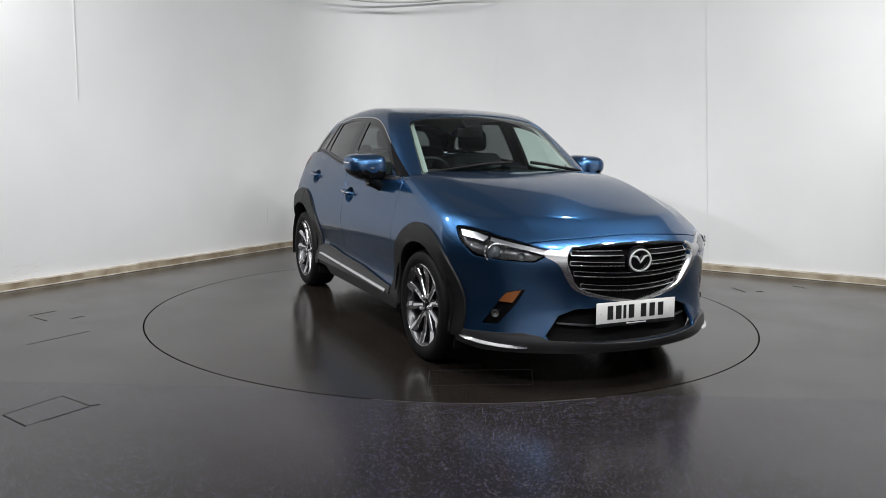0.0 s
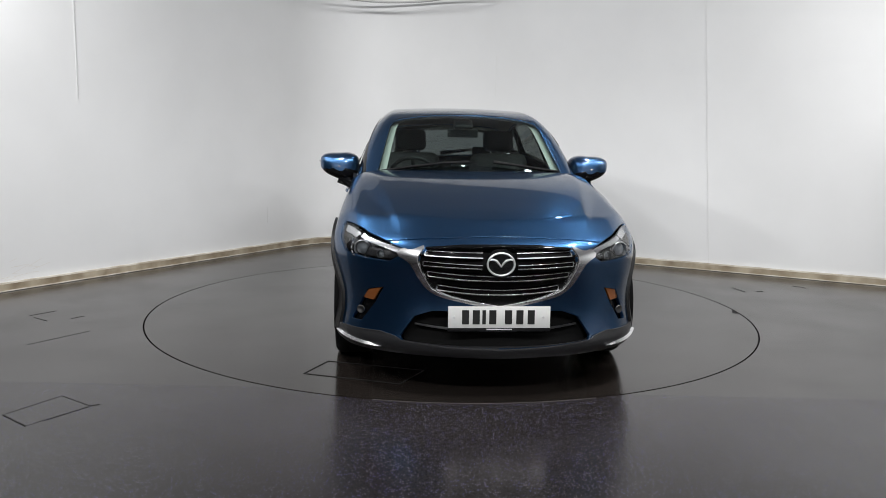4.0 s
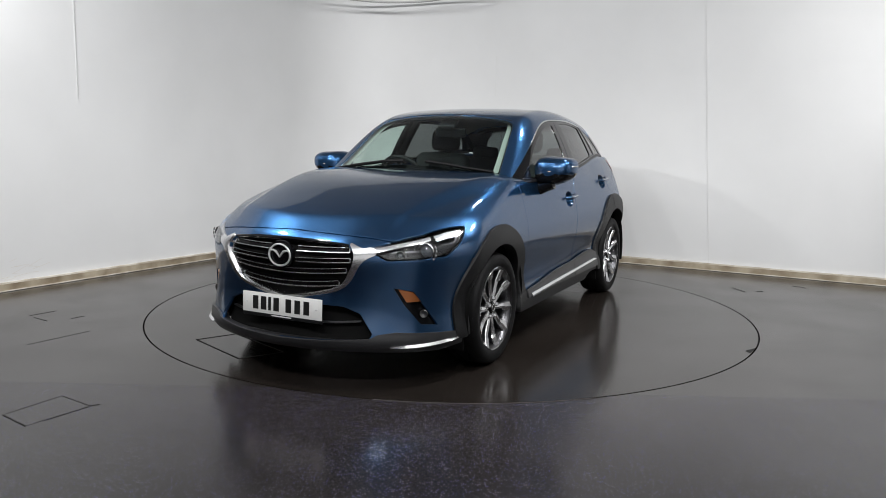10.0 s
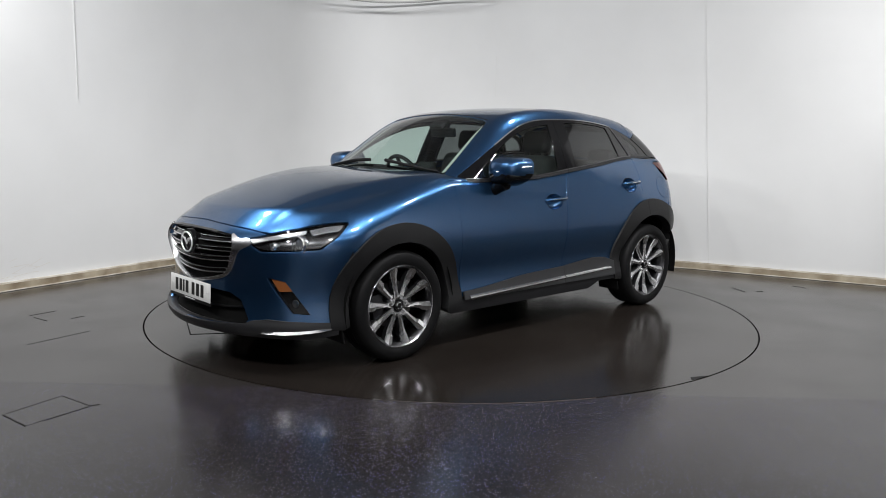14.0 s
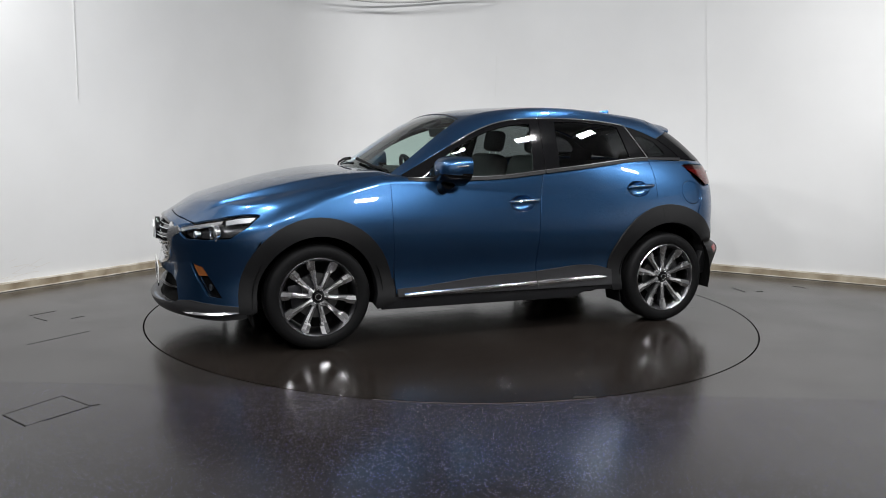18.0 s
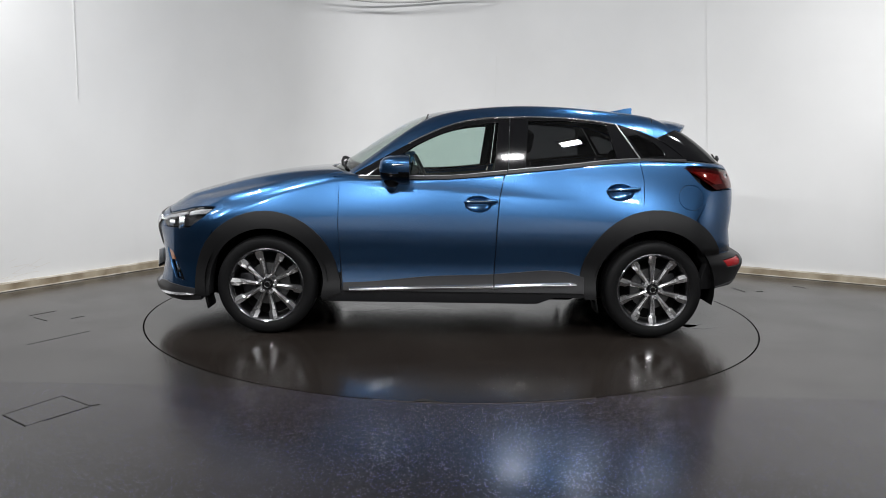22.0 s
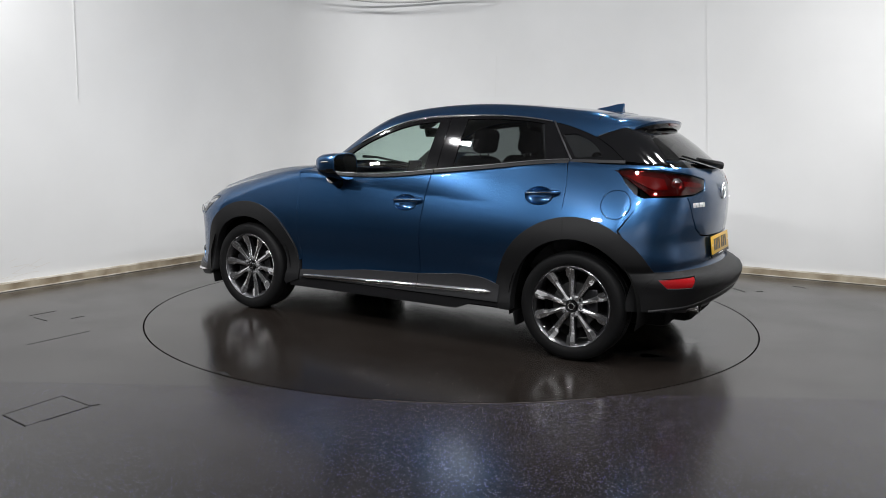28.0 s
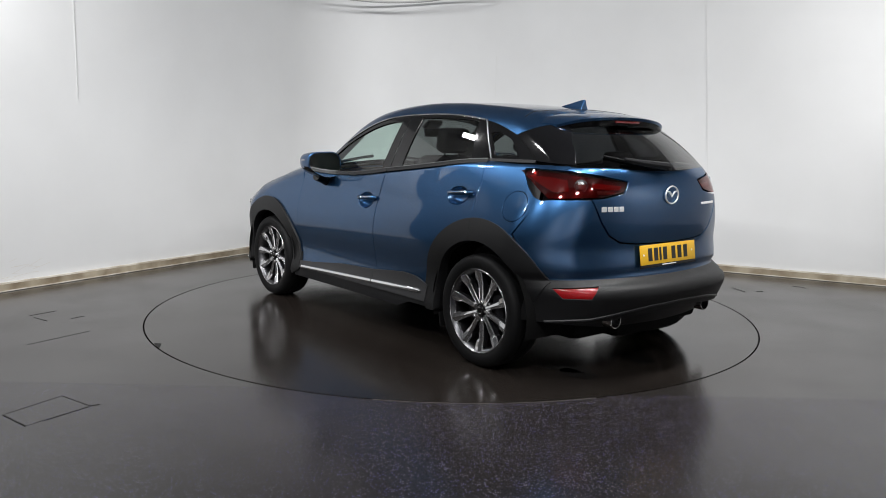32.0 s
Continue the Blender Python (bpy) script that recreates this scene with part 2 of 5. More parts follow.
wall_strip("wall_east", east, [east[0] + Vector((0, .15, 0)), east[1] + Vector((.15, .15, 0)), east[2] + Vector((.15, 0, 0))], -.05, CEILING, WALL, "unseen white wall added at the right end", "wall")
back = [Vector((-6.0, -9.5, 0)), Vector((6.4, -9.5, 0))]
wall_strip("wall_south", back, [p + Vector((0, -.15, 0)) for p in back], -.05, CEILING, WALL, "white studio wall behind the turntable's open side", "wall")

HUB_R, RING = 2.242, 96


def sheet(name, outline, mat, label, category, z=0.0, hole=None, thick=.04):
    """A floor sheet with thickness, and a round hole where one is given."""
    bm = bmesh.new()
    top = [bm.verts.new((x, y, z)) for x, y in outline]
    edges = [bm.edges.new((top[i], top[(i + 1) % len(top)])) for i in range(len(top))]
    bmesh.ops.triangle_fill(bm, use_beauty=True, edges=edges)
    r = bmesh.ops.extrude_face_region(bm, geom=bm.faces[:])
    for e in r["geom"]:
        if isinstance(e, bmesh.types.BMVert):
            e.co.z -= thick
    ob = part(name, bm, mat, None, flat=True)
    return tagged(ob, label, category, kind="structure")


SEAM_Y = -2.06
arc = lambda a0, a1, r, n: [(r * math.sin(a0 + (a1 - a0) * i / n), -r * math.cos(a0 + (a1 - a0) * i / n)) for i in range(n + 1)]
cut = math.acos(-SEAM_Y / (HUB_R + .011))
ring_x = math.sqrt((HUB_R + .011)**2 - SEAM_Y**2)
near_arc = arc(-cut, cut, HUB_R + .011, 32)
far_arc = arc(cut, 2 * math.pi - cut, HUB_R + .011, 96)
sheet("floor_near", [(-11, -16), (11, -16), (11, SEAM_Y - .0004)] + near_arc[::-1] + [(-11, SEAM_Y - .0004)], VINYL, "glossy dark vinyl floor with pale and blue flecks", "floor")
sheet("floor_far", [(11, SEAM_Y + .0004), (11, 9), (-11, 9), (-11, SEAM_Y + .0004)] + [(-ring_x, SEAM_Y + .0004)] + [(x, y) for x, y in far_arc[::-1] if y > SEAM_Y + .01] + [(ring_x, SEAM_Y + .0004)], PLAINFLOOR, "worn plain dark vinyl floor with a dull shine", "floor")
gapfloor = turned("floor_pit", [(0.001, -.045), (2.4, -.045), (2.4, -.09), (.001, -.09)], GAP, None, n=64, axis="z")
tagged(gapfloor, "dark pit under the turntable", "pit", kind="structure")

bm = bmesh.new()
bmesh.ops.create_grid(bm, x_segments=1, y_segments=1, size=11)
for v in bm.verts:
    v.co.z = CEILING + .002
    v.co.y -= 3.5
r = bmesh.ops.extrude_face_region(bm, geom=bm.faces[:])
for e in r["geom"]:
    if isinstance(e, bmesh.types.BMVert):
        e.co.z += .1
tagged(part("ceiling", bm, CEIL, None, flat=True), "plain grey ceiling", "ceiling", kind="structure")

# flush panels, hatches and seams of the floor and walls
def slot(name, pts, width, mat, parent=None, z=.0015, height=.002):
    """A thin dark joint along a floor line."""
    bm = bmesh.new()
    for a, b in zip(pts[:-1], pts[1:]):
        d = Vector((b[0] - a[0], b[1] - a[1], 0))
        box(bm, (d.length + width, width, height), Matrix.Translation(((a[0] + b[0]) / 2, (a[1] + b[1]) / 2, z)) @ d.to_track_quat("X", "Z").to_matrix().to_4x4())
    return part(name, bm, mat, parent, flat=True)


HATCHGAP = material("dusty_joint", (.014, .0135, .013), .42)


def floor_hatch(corners, label, mat, shut=True):
    c = [Vector((*p, 0)) for p in corners]
    mid = sum(c, Vector()) / 4
    bm = bmesh.new()
    prism(bm, [((p - mid) * .97 + mid).xy for p in c], .0008)
    h = part("floor_hatch", bm, mat, None, flat=True)
    tagged(h, label, "hatch")
    h.location.z = .0004
    slot("joint", [c[0].xy, c[1].xy], .0020, HATCHGAP, h)
    slot("joint", [c[1].xy, c[2].xy], .0014, HATCHGAP, h)
    slot("joint", [c[2].xy, c[2].xy.lerp(c[3].xy, .72)], .0018, HATCHGAP, h)
    slot("joint", [c[3].xy, c[0].xy], .0015, HATCHGAP, h)
    return h


floor_hatch([(-2.063, -2.548), (-1.928, -2.266), (-1.722, -2.403), (-1.885, -2.681)], "square speckled access hatch let into the floor", VINYL)
# what shows of an old hatch, seams and scuffs in the plain floor
floor_far = bpy.data.objects["floor_far"]
for pts, w in (([(-3.013, -.567), (-2.907, -.399)], .006), ([(-2.954, -.616), (-2.814, -.709)], .004), ([(-2.679, -.627), (-2.63, -.544)], .006), ([(-1.721, -2.394), (-1.691, -2.376)], .006),
               ([(2.583, 1.071), (2.624, .887)], .014), ([(2.749, .926), (2.79, .93)], .02), ([(3.204, 1.22), (3.25, 1.18), (3.269, 1.142)], .016)):
    slot("joint", pts, w, HATCHGAP, floor_far, z=.0012, height=.0018)
slot("worn_seam", [(-2.61, -1.33), (-2.50, -1.15), (-2.393, -.966)], .006, material("filled_floor_seam", (.017, .016, .0155), .32), floor_far, z=.0010, height=.0014)


def wall_point(side, along, z, off=.004):
    d = LEFT if side == "l" else RIGHT
    n = Vector((-LEFT.y, LEFT.x, 0)) if side == "l" else Vector((RIGHT.y, -RIGHT.x, 0))
    if (side == "l" and n.x < 0) or (side == "r" and n.y > 0):
        n = -n
    return CORNER + d * along + n * off + Vector((0, 0, z))


def wall_seam(side, along, z0, z1, lean=0.0, width=.005, mat=SEAM):
    bm = bmesh.new()
    a, b = wall_point(side, along, z0), wall_point(side, along + lean, z1)
    d = LEFT if side == "l" else RIGHT
    for p, q in ((a, b),):
        s = d * width / 2
        vs = [bm.verts.new(v) for v in (p - s, p + s, q + s, q - s)]
        f = bm.faces.new(vs)
    r = bmesh.ops.extrude_face_region(bm, geom=[f])
    n = wall_point(side, 0, 0, 1) - wall_point(side, 0, 0, 0)
    for e in r["geom"]:
        if isinstance(e, bmesh.types.BMVert):
            e.co += n * .0015
    return part("seam", bm, mat, wall_far, flat=True)


# ---------------------------------------------------------------- turntable
turntable = turned("turntable", [(.002, .0), (HUB_R, .0), (HUB_R, -.03), (.002, -.03)], TABLE, None, n=160, axis="z")
tagged(turntable, "dark round vinyl-covered turntable set flush in the floor", "turntable")

floor_near = bpy.data.objects["floor_near"]
slot("worn_edge", arc(-.17, .34, HUB_R + .012, 24), .002, material("rubbed_vinyl_edge", (.10, .095, .09), .5), floor_near)
slot("joint", [(1.73, -.967), (1.933, -.44), (1.69, -.30), (1.487, -.85), (1.73, -.967)], .007, GAP, turntable)
bm = bmesh.new()
prism(bm, [(.10, 2.238), (.16, 2.235), (.24, 2.222), (.20, 2.190), (.15, 2.212)], .0015)
part("rim_chip", bm, GAP, turntable, "dark torn notch at the rim", flat=True)

# thin wet patches that dripped from the car
WET = material("shallow_water", (.010, .0095, .009), .13, 0, 0, .5)
random.seed(12)
for x, y, r in ((-1.64, .49, .16), (-1.79, .54, .10), (.17, .03, .13), (.65, .06, .17), (-1.76, 0, .12), (-1.2, .62, .09), (.9, -.5, .10)):
    bm = bmesh.new()
    wobble = [random.uniform(.55, 1.1) for _ in range(9)]
    ring = []
    for i in range(45):
        k = i / 5
        w0, w1 = wobble[int(k) % 9], wobble[(int(k) + 1) % 9]
        f = (1 - math.cos(math.pi * (k % 1))) / 2
        q = r * (w0 + (w1 - w0) * f)
        ring.append((x + 1.5 * q * math.cos(2 * math.pi * i / 45), y + q * .8 * math.sin(2 * math.pi * i / 45)))
    prism(bm, ring, .0006)
    part("wet_patch", bm, WET, turntable, "thin shiny wet patch", flat=True)

for args in (("l", 3.78, 1.6, CEILING), ("l", 1.46, .32, .5), ("r", 2.10, 1.8, 2.26), ("r", 4.58, .08, CEILING, -.24)):
    wall_seam(*args)

# faint scuffs near the foot of the walls
random.seed(4)
for side, along, z, w, h in (("l", 4.35, .22, .25, .004), ("l", 4.25, .16, .3, .005), ("l", 4.5, .12, .2, .004), ("r", 3.15, .72, .35, .006), ("r", 3.2, .58, .25, .005), ("r", 2.7, .5, .3, .006)):
    bm = bmesh.new()
    for i in range(5):
        a = wall_point(side, along + random.uniform(-w, w) / 2, z + random.uniform(-.05, .05), .0004)
        d = (LEFT if side == "l" else RIGHT)
        m = Matrix.Translation(a) @ d.to_track_quat("X", "Z").to_matrix().to_4x4() @ pose(0, 0, 0, 0, random.uniform(-30, 30), 0)
        box(bm, (w * random.uniform(.2, .6), .0006, h * .7), m)
    part("scuff", bm, SCUFF, wall_far, flat=True)


# ---------------------------------------------------------------- lamps under the ceiling
def flood_fixture():
    root = new("ceiling_floodlight")
    bm = box(bmesh.new(), (.38, .24, .08), pose(0, 0, .04), .012)
    part("housing", bm, material("white_lamp_housing", (.7, .7, .7), .4), root)
    bm = bmesh.new()
    for x, y, sx, sy in ((0, .107, .36, .02), (0, -.107, .36, .02), (.17, 0, .02, .194), (-.17, 0, .02, .194)):
        box(bm, (sx, sy, .02), pose(x, y, -.01), .004)
    part("bezel", bm, material("grey_bezel", (.3, .3, .3), .4), root)
    bm = bmesh.new()
    tube(bm, [(-.16, 0, .07), (-.16, 0, .14), (.16, 0, .14), (.16, 0, .07)], .010, 8)
    part("bracket", bm, material("dark_bracket", (.05, .05, .05), .5), root)
    return tagged(root, "white rectangular floodlight fixed to the ceiling", "ceiling light", "floodlights of the studio")


first = flood_fixture()
back_off = pose(0, 0, .012)
first.matrix_basis = look(*FLOODS[0][:2]) @ back_off
# the added, unseen lamps get the same housing
fixtures = [first] + [copy_thing(first, look(eye, target) @ back_off) for eye, target, _ in FLOODS[1:]]
for fixture in fixtures:
    inward = fixture.matrix_basis.inverted()
    foot = fixture.matrix_basis @ Vector((0, 0, .075))
    bm = tube(bmesh.new(), [inward @ foot, inward @ Vector((foot.x, foot.y, CEILING + .001))], .012, 8)
    part("stem", bm, STEEL, fixture, "short steel drop rod")

drum = new("curtain_rail")
tagged(drum, "pale grey round curtain rail hung below the ceiling", "curtain rail")
drum.location = (-.763, 2.78, 2.903)
drum.scale = (1.06, 1.06, 1)
turned("skirt", [(.742, 0), (.750, 0), (.750, .014), (.742, .014)], material("pale_grey_cloth", (.6, .6, .59), .8), drum, n=64, axis="z")
turned("hoop", [(.738, -.009), (.754, -.009), (.754, .0), (.738, .0)], material("grey_hoop", (.34, .34, .34), .5), drum, n=64, axis="z")
for a in (30, 150, 270):
    bm = bmesh.new()
    tube(bm, [(.746 * math.cos(radians(a)), .746 * math.sin(radians(a)), .010), (.746 * math.cos(radians(a)), .746 * math.sin(radians(a)), .556)], .005, 8)
    part("hanger", bm, STEEL, drum, "thin steel hanger")


# ---------------------------------------------------------------- the car's form
def spline(knots):
    """A smooth curve through (x, value) knots, level with its end slopes beyond them."""
    k = sorted(knots)
    X, Y = np.array([a for a, _ in k], float), np.array([b for _, b in k], float)
    n, h = len(X), np.diff(X)
    A, B = np.zeros((n, n)), np.zeros(n)
    A[0, 0] = A[-1, -1] = 1
    for i in range(1, n - 1):
        A[i, i - 1:i + 2] = h[i - 1], 2 * (h[i - 1] + h[i]), h[i]
        B[i] = 6 * ((Y[i + 1] - Y[i]) / h[i] - (Y[i] - Y[i - 1]) / h[i - 1])
    M = np.linalg.solve(A, B)

    def curve(x):
        x = np.clip(x, X[0], X[-1])
        i = np.clip(np.searchsorted(X, x) - 1, 0, n - 2)
        a, b, hh = X[i + 1] - x, x - X[i], h[i]
        return (M[i] * a**3 + M[i + 1] * b**3) / (6 * hh) + (Y[i] / hh - M[i] * hh / 6) * a + (Y[i + 1] / hh - M[i + 1] * hh / 6) * b
    return curve


# The car's lines, in metres: x forward from the front axle, y to its left, z up
half_width = spline([(1.0, .80), (.6, .850), (.3, .872), (0, .880), (-.4, .872), (-1, .866), (-1.6, .868), (-2.2, .878), (-2.57, .884), (-2.9, .872), (-3.2, .835), (-3.4, .80)])
shoulder = spline([(1.0, .055), (.4, .072), (0, .076), (-.5, .068), (-1, .060), (-1.5, .060), (-2, .068), (-2.5, .082), (-3, .095), (-3.4, .10)])
flank = spline([(.15, .60), (.24, .34), (.30, .32), (.35, .48), (.41, .62), (.47, .63), (.56, .36), (.66, .10), (.71, .085), (.78, .20), (.85, .43), (.92, .71), (1.0, 1.07), (1.1, 1.58), (1.25, 2.5)])
bonnet = spline([(.98, .70), (.92, .752), (.87, .790), (.815, .822), (.686, .880), (.472, .943), (.258, .993), (.045, 1.030), (-.168, 1.056), (-.38, 1.072), (-.60, 1.075), (-.85, 1.071), (-1.2, 1.080), (-1.55, 1.104), (-1.94, 1.150), (-2.3, 1.186), (-2.5, 1.193), (-2.9, 1.195), (-3.4, 1.180)])
crown = spline([(.95, .16), (.6, .165), (.3, .125), (0, .07), (-.3, .04), (-.5, .035), (-.8, .02), (-3.4, .02)])
nose = spline([(.15, -.06), (.2, -.02), (.25, .012), (.3, .0), (.4, -.035), (.5, -.04), (.6, -.02), (.69, 0), (.73, -.01), (.78, -.045), (.82, -.095), (.88, -.150), (.95, -.160)])
tail = spline([(.15, .215), (.2, .17), (.3, .105), (.38, .060), (.45, .028), (.51, .026), (.535, .060), (.56, .115), (.60, .130), (.72, .14), (.78, .135), (.9, .128), (1.02, .138), (1.1, .165), (1.2, .235), (1.3, .36)])
rail = spline([(-.3, .735), (-.7, .765), (-1.2, .790), (-1.8, .785), (-2.4, .745), (-2.8, .695), (-3.2, .635), (-3.5, .59)])
cabin = spline([(-.05, .875), (-.325, 1.066), (-.540, 1.203), (-.752, 1.343), (-.900, 1.427), (-1.01, 1.472), (-1.205, 1.515), (-1.44, 1.540), (-1.65, 1.551), (-1.86, 1.552), (-2.08, 1.544), (-2.29, 1.529), (-2.5, 1.510), (-2.66, 1.484), (-2.78, 1.44), (-2.963, 1.338), (-3.22, 1.130), (-3.4, .975), (-3.6, .79)])


def smooth(a, b, r):
    """The inside of both a and b, with a fillet of radius r along their edge."""
    return np.minimum(-r, np.maximum(a, b)) + np.hypot(np.maximum(a + r, 0), np.maximum(b + r, 0))


def lower_body(p):
    x, y, z = p[..., 0], np.abs(p[..., 1]), p[..., 2]
    fade = np.clip((-x - .30) / .3, 0, 1) * np.clip((2.1 + x) / .6, 0, 1)
    over = z - (1.010 + .064 * (x + .49))
    over = .5 * (over + np.sqrt(over * over + .005**2))
    crease = .19 * fade * over / (1 + 8 * over)
    side = y - (half_width(x) - shoulder(x) * flank(z) + crease)
    # the bonnet's raised middle ends in a bevelled flank on either side
    s = (y - (.605 - .16 * x)) / np.maximum(.11 - .15 * x, .035)
    step = .5 * (np.sqrt(s * s + .02) - np.sqrt((s - 1)**2 + .06)) + .5
    rise = np.clip((.94 - x) / 1.15, 0, 1)
    rise = rise * rise * (3 - 2 * rise) * np.clip((x + .64) / .2, 0, 1)
    top = z - (bonnet(x) + (.031 - .044 * step) * rise - crown(x) * (.4 * y * y + 1.2 * y**4))
    fore = nose(z)
    corner = np.clip((y - .35) / .25, 0, 1)
    fore = fore + corner * (.6 * np.maximum(-fore, 0) * (z < .69) * (z > .25) - .06 * np.clip(z - .5, 0, .2))
    front = x - (.92 + fore - .42 * y * y - .25 * y**4)
    back = (-3.370 + tail(z) + .20 * y * y + (.33 - .19 * np.clip((z - .53) / .07, 0, 1)) * y**4) - x
    return smooth(smooth(smooth(side, front, .16), back, .215), top, .045 + .05 * np.clip((x + .40) / .5, 0, 1))


def upper_body(p):
    x, y, z = p[..., 0], np.abs(p[..., 1]), p[..., 2]
    dz = z - 1.07
    side = y - (rail(x) - .36 * dz - .30 * dz * np.abs(dz))
    way = np.tanh((x + 1.75) / .5)
    top = z - (cabin(x + (.34 * way + .03) * y * y) - .06 * y * y)
    return smooth(side * .93, top * .85, .075)


def whole_body(p):
    x, z = p[..., 0], p[..., 2]
    cabin_only = np.maximum(upper_body(p), np.maximum(1.0 - z, np.maximum(x + .3, -3.3 - x)))
    return np.minimum(lower_body(p), cabin_only)


WHEELBASE = 2.57
PLACE = Vector((1.245, .052, 0))     # the front axle's middle on the turntable
car = new("car")
tagged(car, "clean blue metallic compact crossover with black wheel-arch cladding", "car")

SIDE, TOP, FRONT, REAR = "side", "top", "front", "rear"


def rays(view, uv):
    u, v = uv[:, 0], uv[:, 1]
    o, zero, one = np.zeros((len(uv), 3)), np.zeros(len(uv)), np.ones(len(uv))
    if view == SIDE:
        return np.stack([u, zero, v], 1), np.stack([zero, one, zero], 1), .25, 1.15
    if view == TOP:
        return np.stack([u, v, zero], 1), np.stack([zero, zero, one], 1), .55, 1.9
    if view == FRONT:
        return np.stack([zero - .1, zero, v], 1), np.stack([np.cos(u), np.sin(u), zero], 1), .2, 1.4
    return np.stack([zero - 2.5, zero, v], 1), np.stack([-np.cos(u), np.sin(u), zero], 1), .1, 1.3


def gradient(shape, p):
    e = 1.5e-3
    g = np.stack([shape(p + d) - shape(p - d) for d in np.eye(3) * e], 1)
    return g / np.maximum(np.linalg.norm(g, axis=1, keepdims=True), 1e-9)


def onto(view, uv, shape):
    """The points of the shape's skin that the view's rays through uv meet, and the normals there."""
    o, d, lo, hi = rays(view, uv)
    a, b = np.full(len(uv), lo), np.full(len(uv), hi)
    for _ in range(30):
        m = (a + b) / 2
        inside = shape(o + m[:, None] * d) < 0
        a, b = np.where(inside, m, a), np.where(inside, b, m)
    p = o + a[:, None] * d
    return p, gradient(shape, p)


def resample(outline, step, soften):
    P = np.array(outline, float)
    for _ in range(soften):
        Q = np.roll(P, -1, 0)
        P = np.stack([.75 * P + .25 * Q, .25 * P + .75 * Q], 1).reshape(-1, 2)
    out = []
    for a, b in zip(P, np.roll(P, -1, 0)):
        n = max(1, int(np.ceil(np.linalg.norm(b - a) / step)))
        out += [a + (b - a) * i / n for i in range(n)]
    P = np.array(out)
    keep = np.linalg.norm(P - np.roll(P, 1, 0), axis=1) > step * .02
    return P[keep]


def area(P):
    Q = np.roll(P, -1, 0)
    return .5 * np.sum(P[:, 0] * Q[:, 1] - Q[:, 0] * P[:, 1])


def inside_of(P, pts):
    x, y = pts[:, 0], pts[:, 1]
    hit = np.zeros(len(pts), bool)
    for a, b in zip(P, np.roll(P, -1, 0)):
        c = (a[1] > y) != (b[1] > y)
        with np.errstate(divide="ignore", invalid="ignore"):
            hit ^= c & (x < (b[0] - a[0]) * (y - a[1]) / (b[1] - a[1]) + a[0])
    return hit


from mathutils.geometry import delaunay_2d_cdt


def fill(outlines, step):
    """Triangles that fill the first outline less the others."""
    pts, edges, allp = [], [], []
    for P in outlines:
        k = len(pts)
        pts += [tuple(p) for p in P]
        edges += [(k + i, k + (i + 1) % len(P)) for i in range(len(P))]
        allp.append(P)
    P = outlines[0]
    lo, hi = P.min(0), P.max(0)
    gx, gy = np.meshgrid(np.arange(lo[0], hi[0], step), np.arange(lo[1], hi[1], step))
    G = np.stack([gx.ravel() + .5 * step * ((np.arange(gx.size) // gx.shape[1]) % 2), gy.ravel()], 1)
    ok = inside_of(P, G)
    for H in outlines[1:]:
        ok &= ~inside_of(H, G)
    G = G[ok]
    B = np.concatenate(allp)
    if len(G):
        near = np.array([np.min((B[:, 0] - q[0])**2 + (B[:, 1] - q[1])**2) for q in G])
        G = G[near > (.5 * step)**2]
    pts += [tuple(p) for p in G]
    v, e, f, *_ = delaunay_2d_cdt([Vector(p) for p in pts], edges, [], 0, 1e-6)
    v = np.array([tuple(q) for q in v])
    f = np.array([t for t in f if len(t) == 3])
    mid = v[f].mean(1)
    ok = inside_of(P, mid)
    for H in outlines[1:]:
        ok &= ~inside_of(H, mid)
    return v, f[ok]


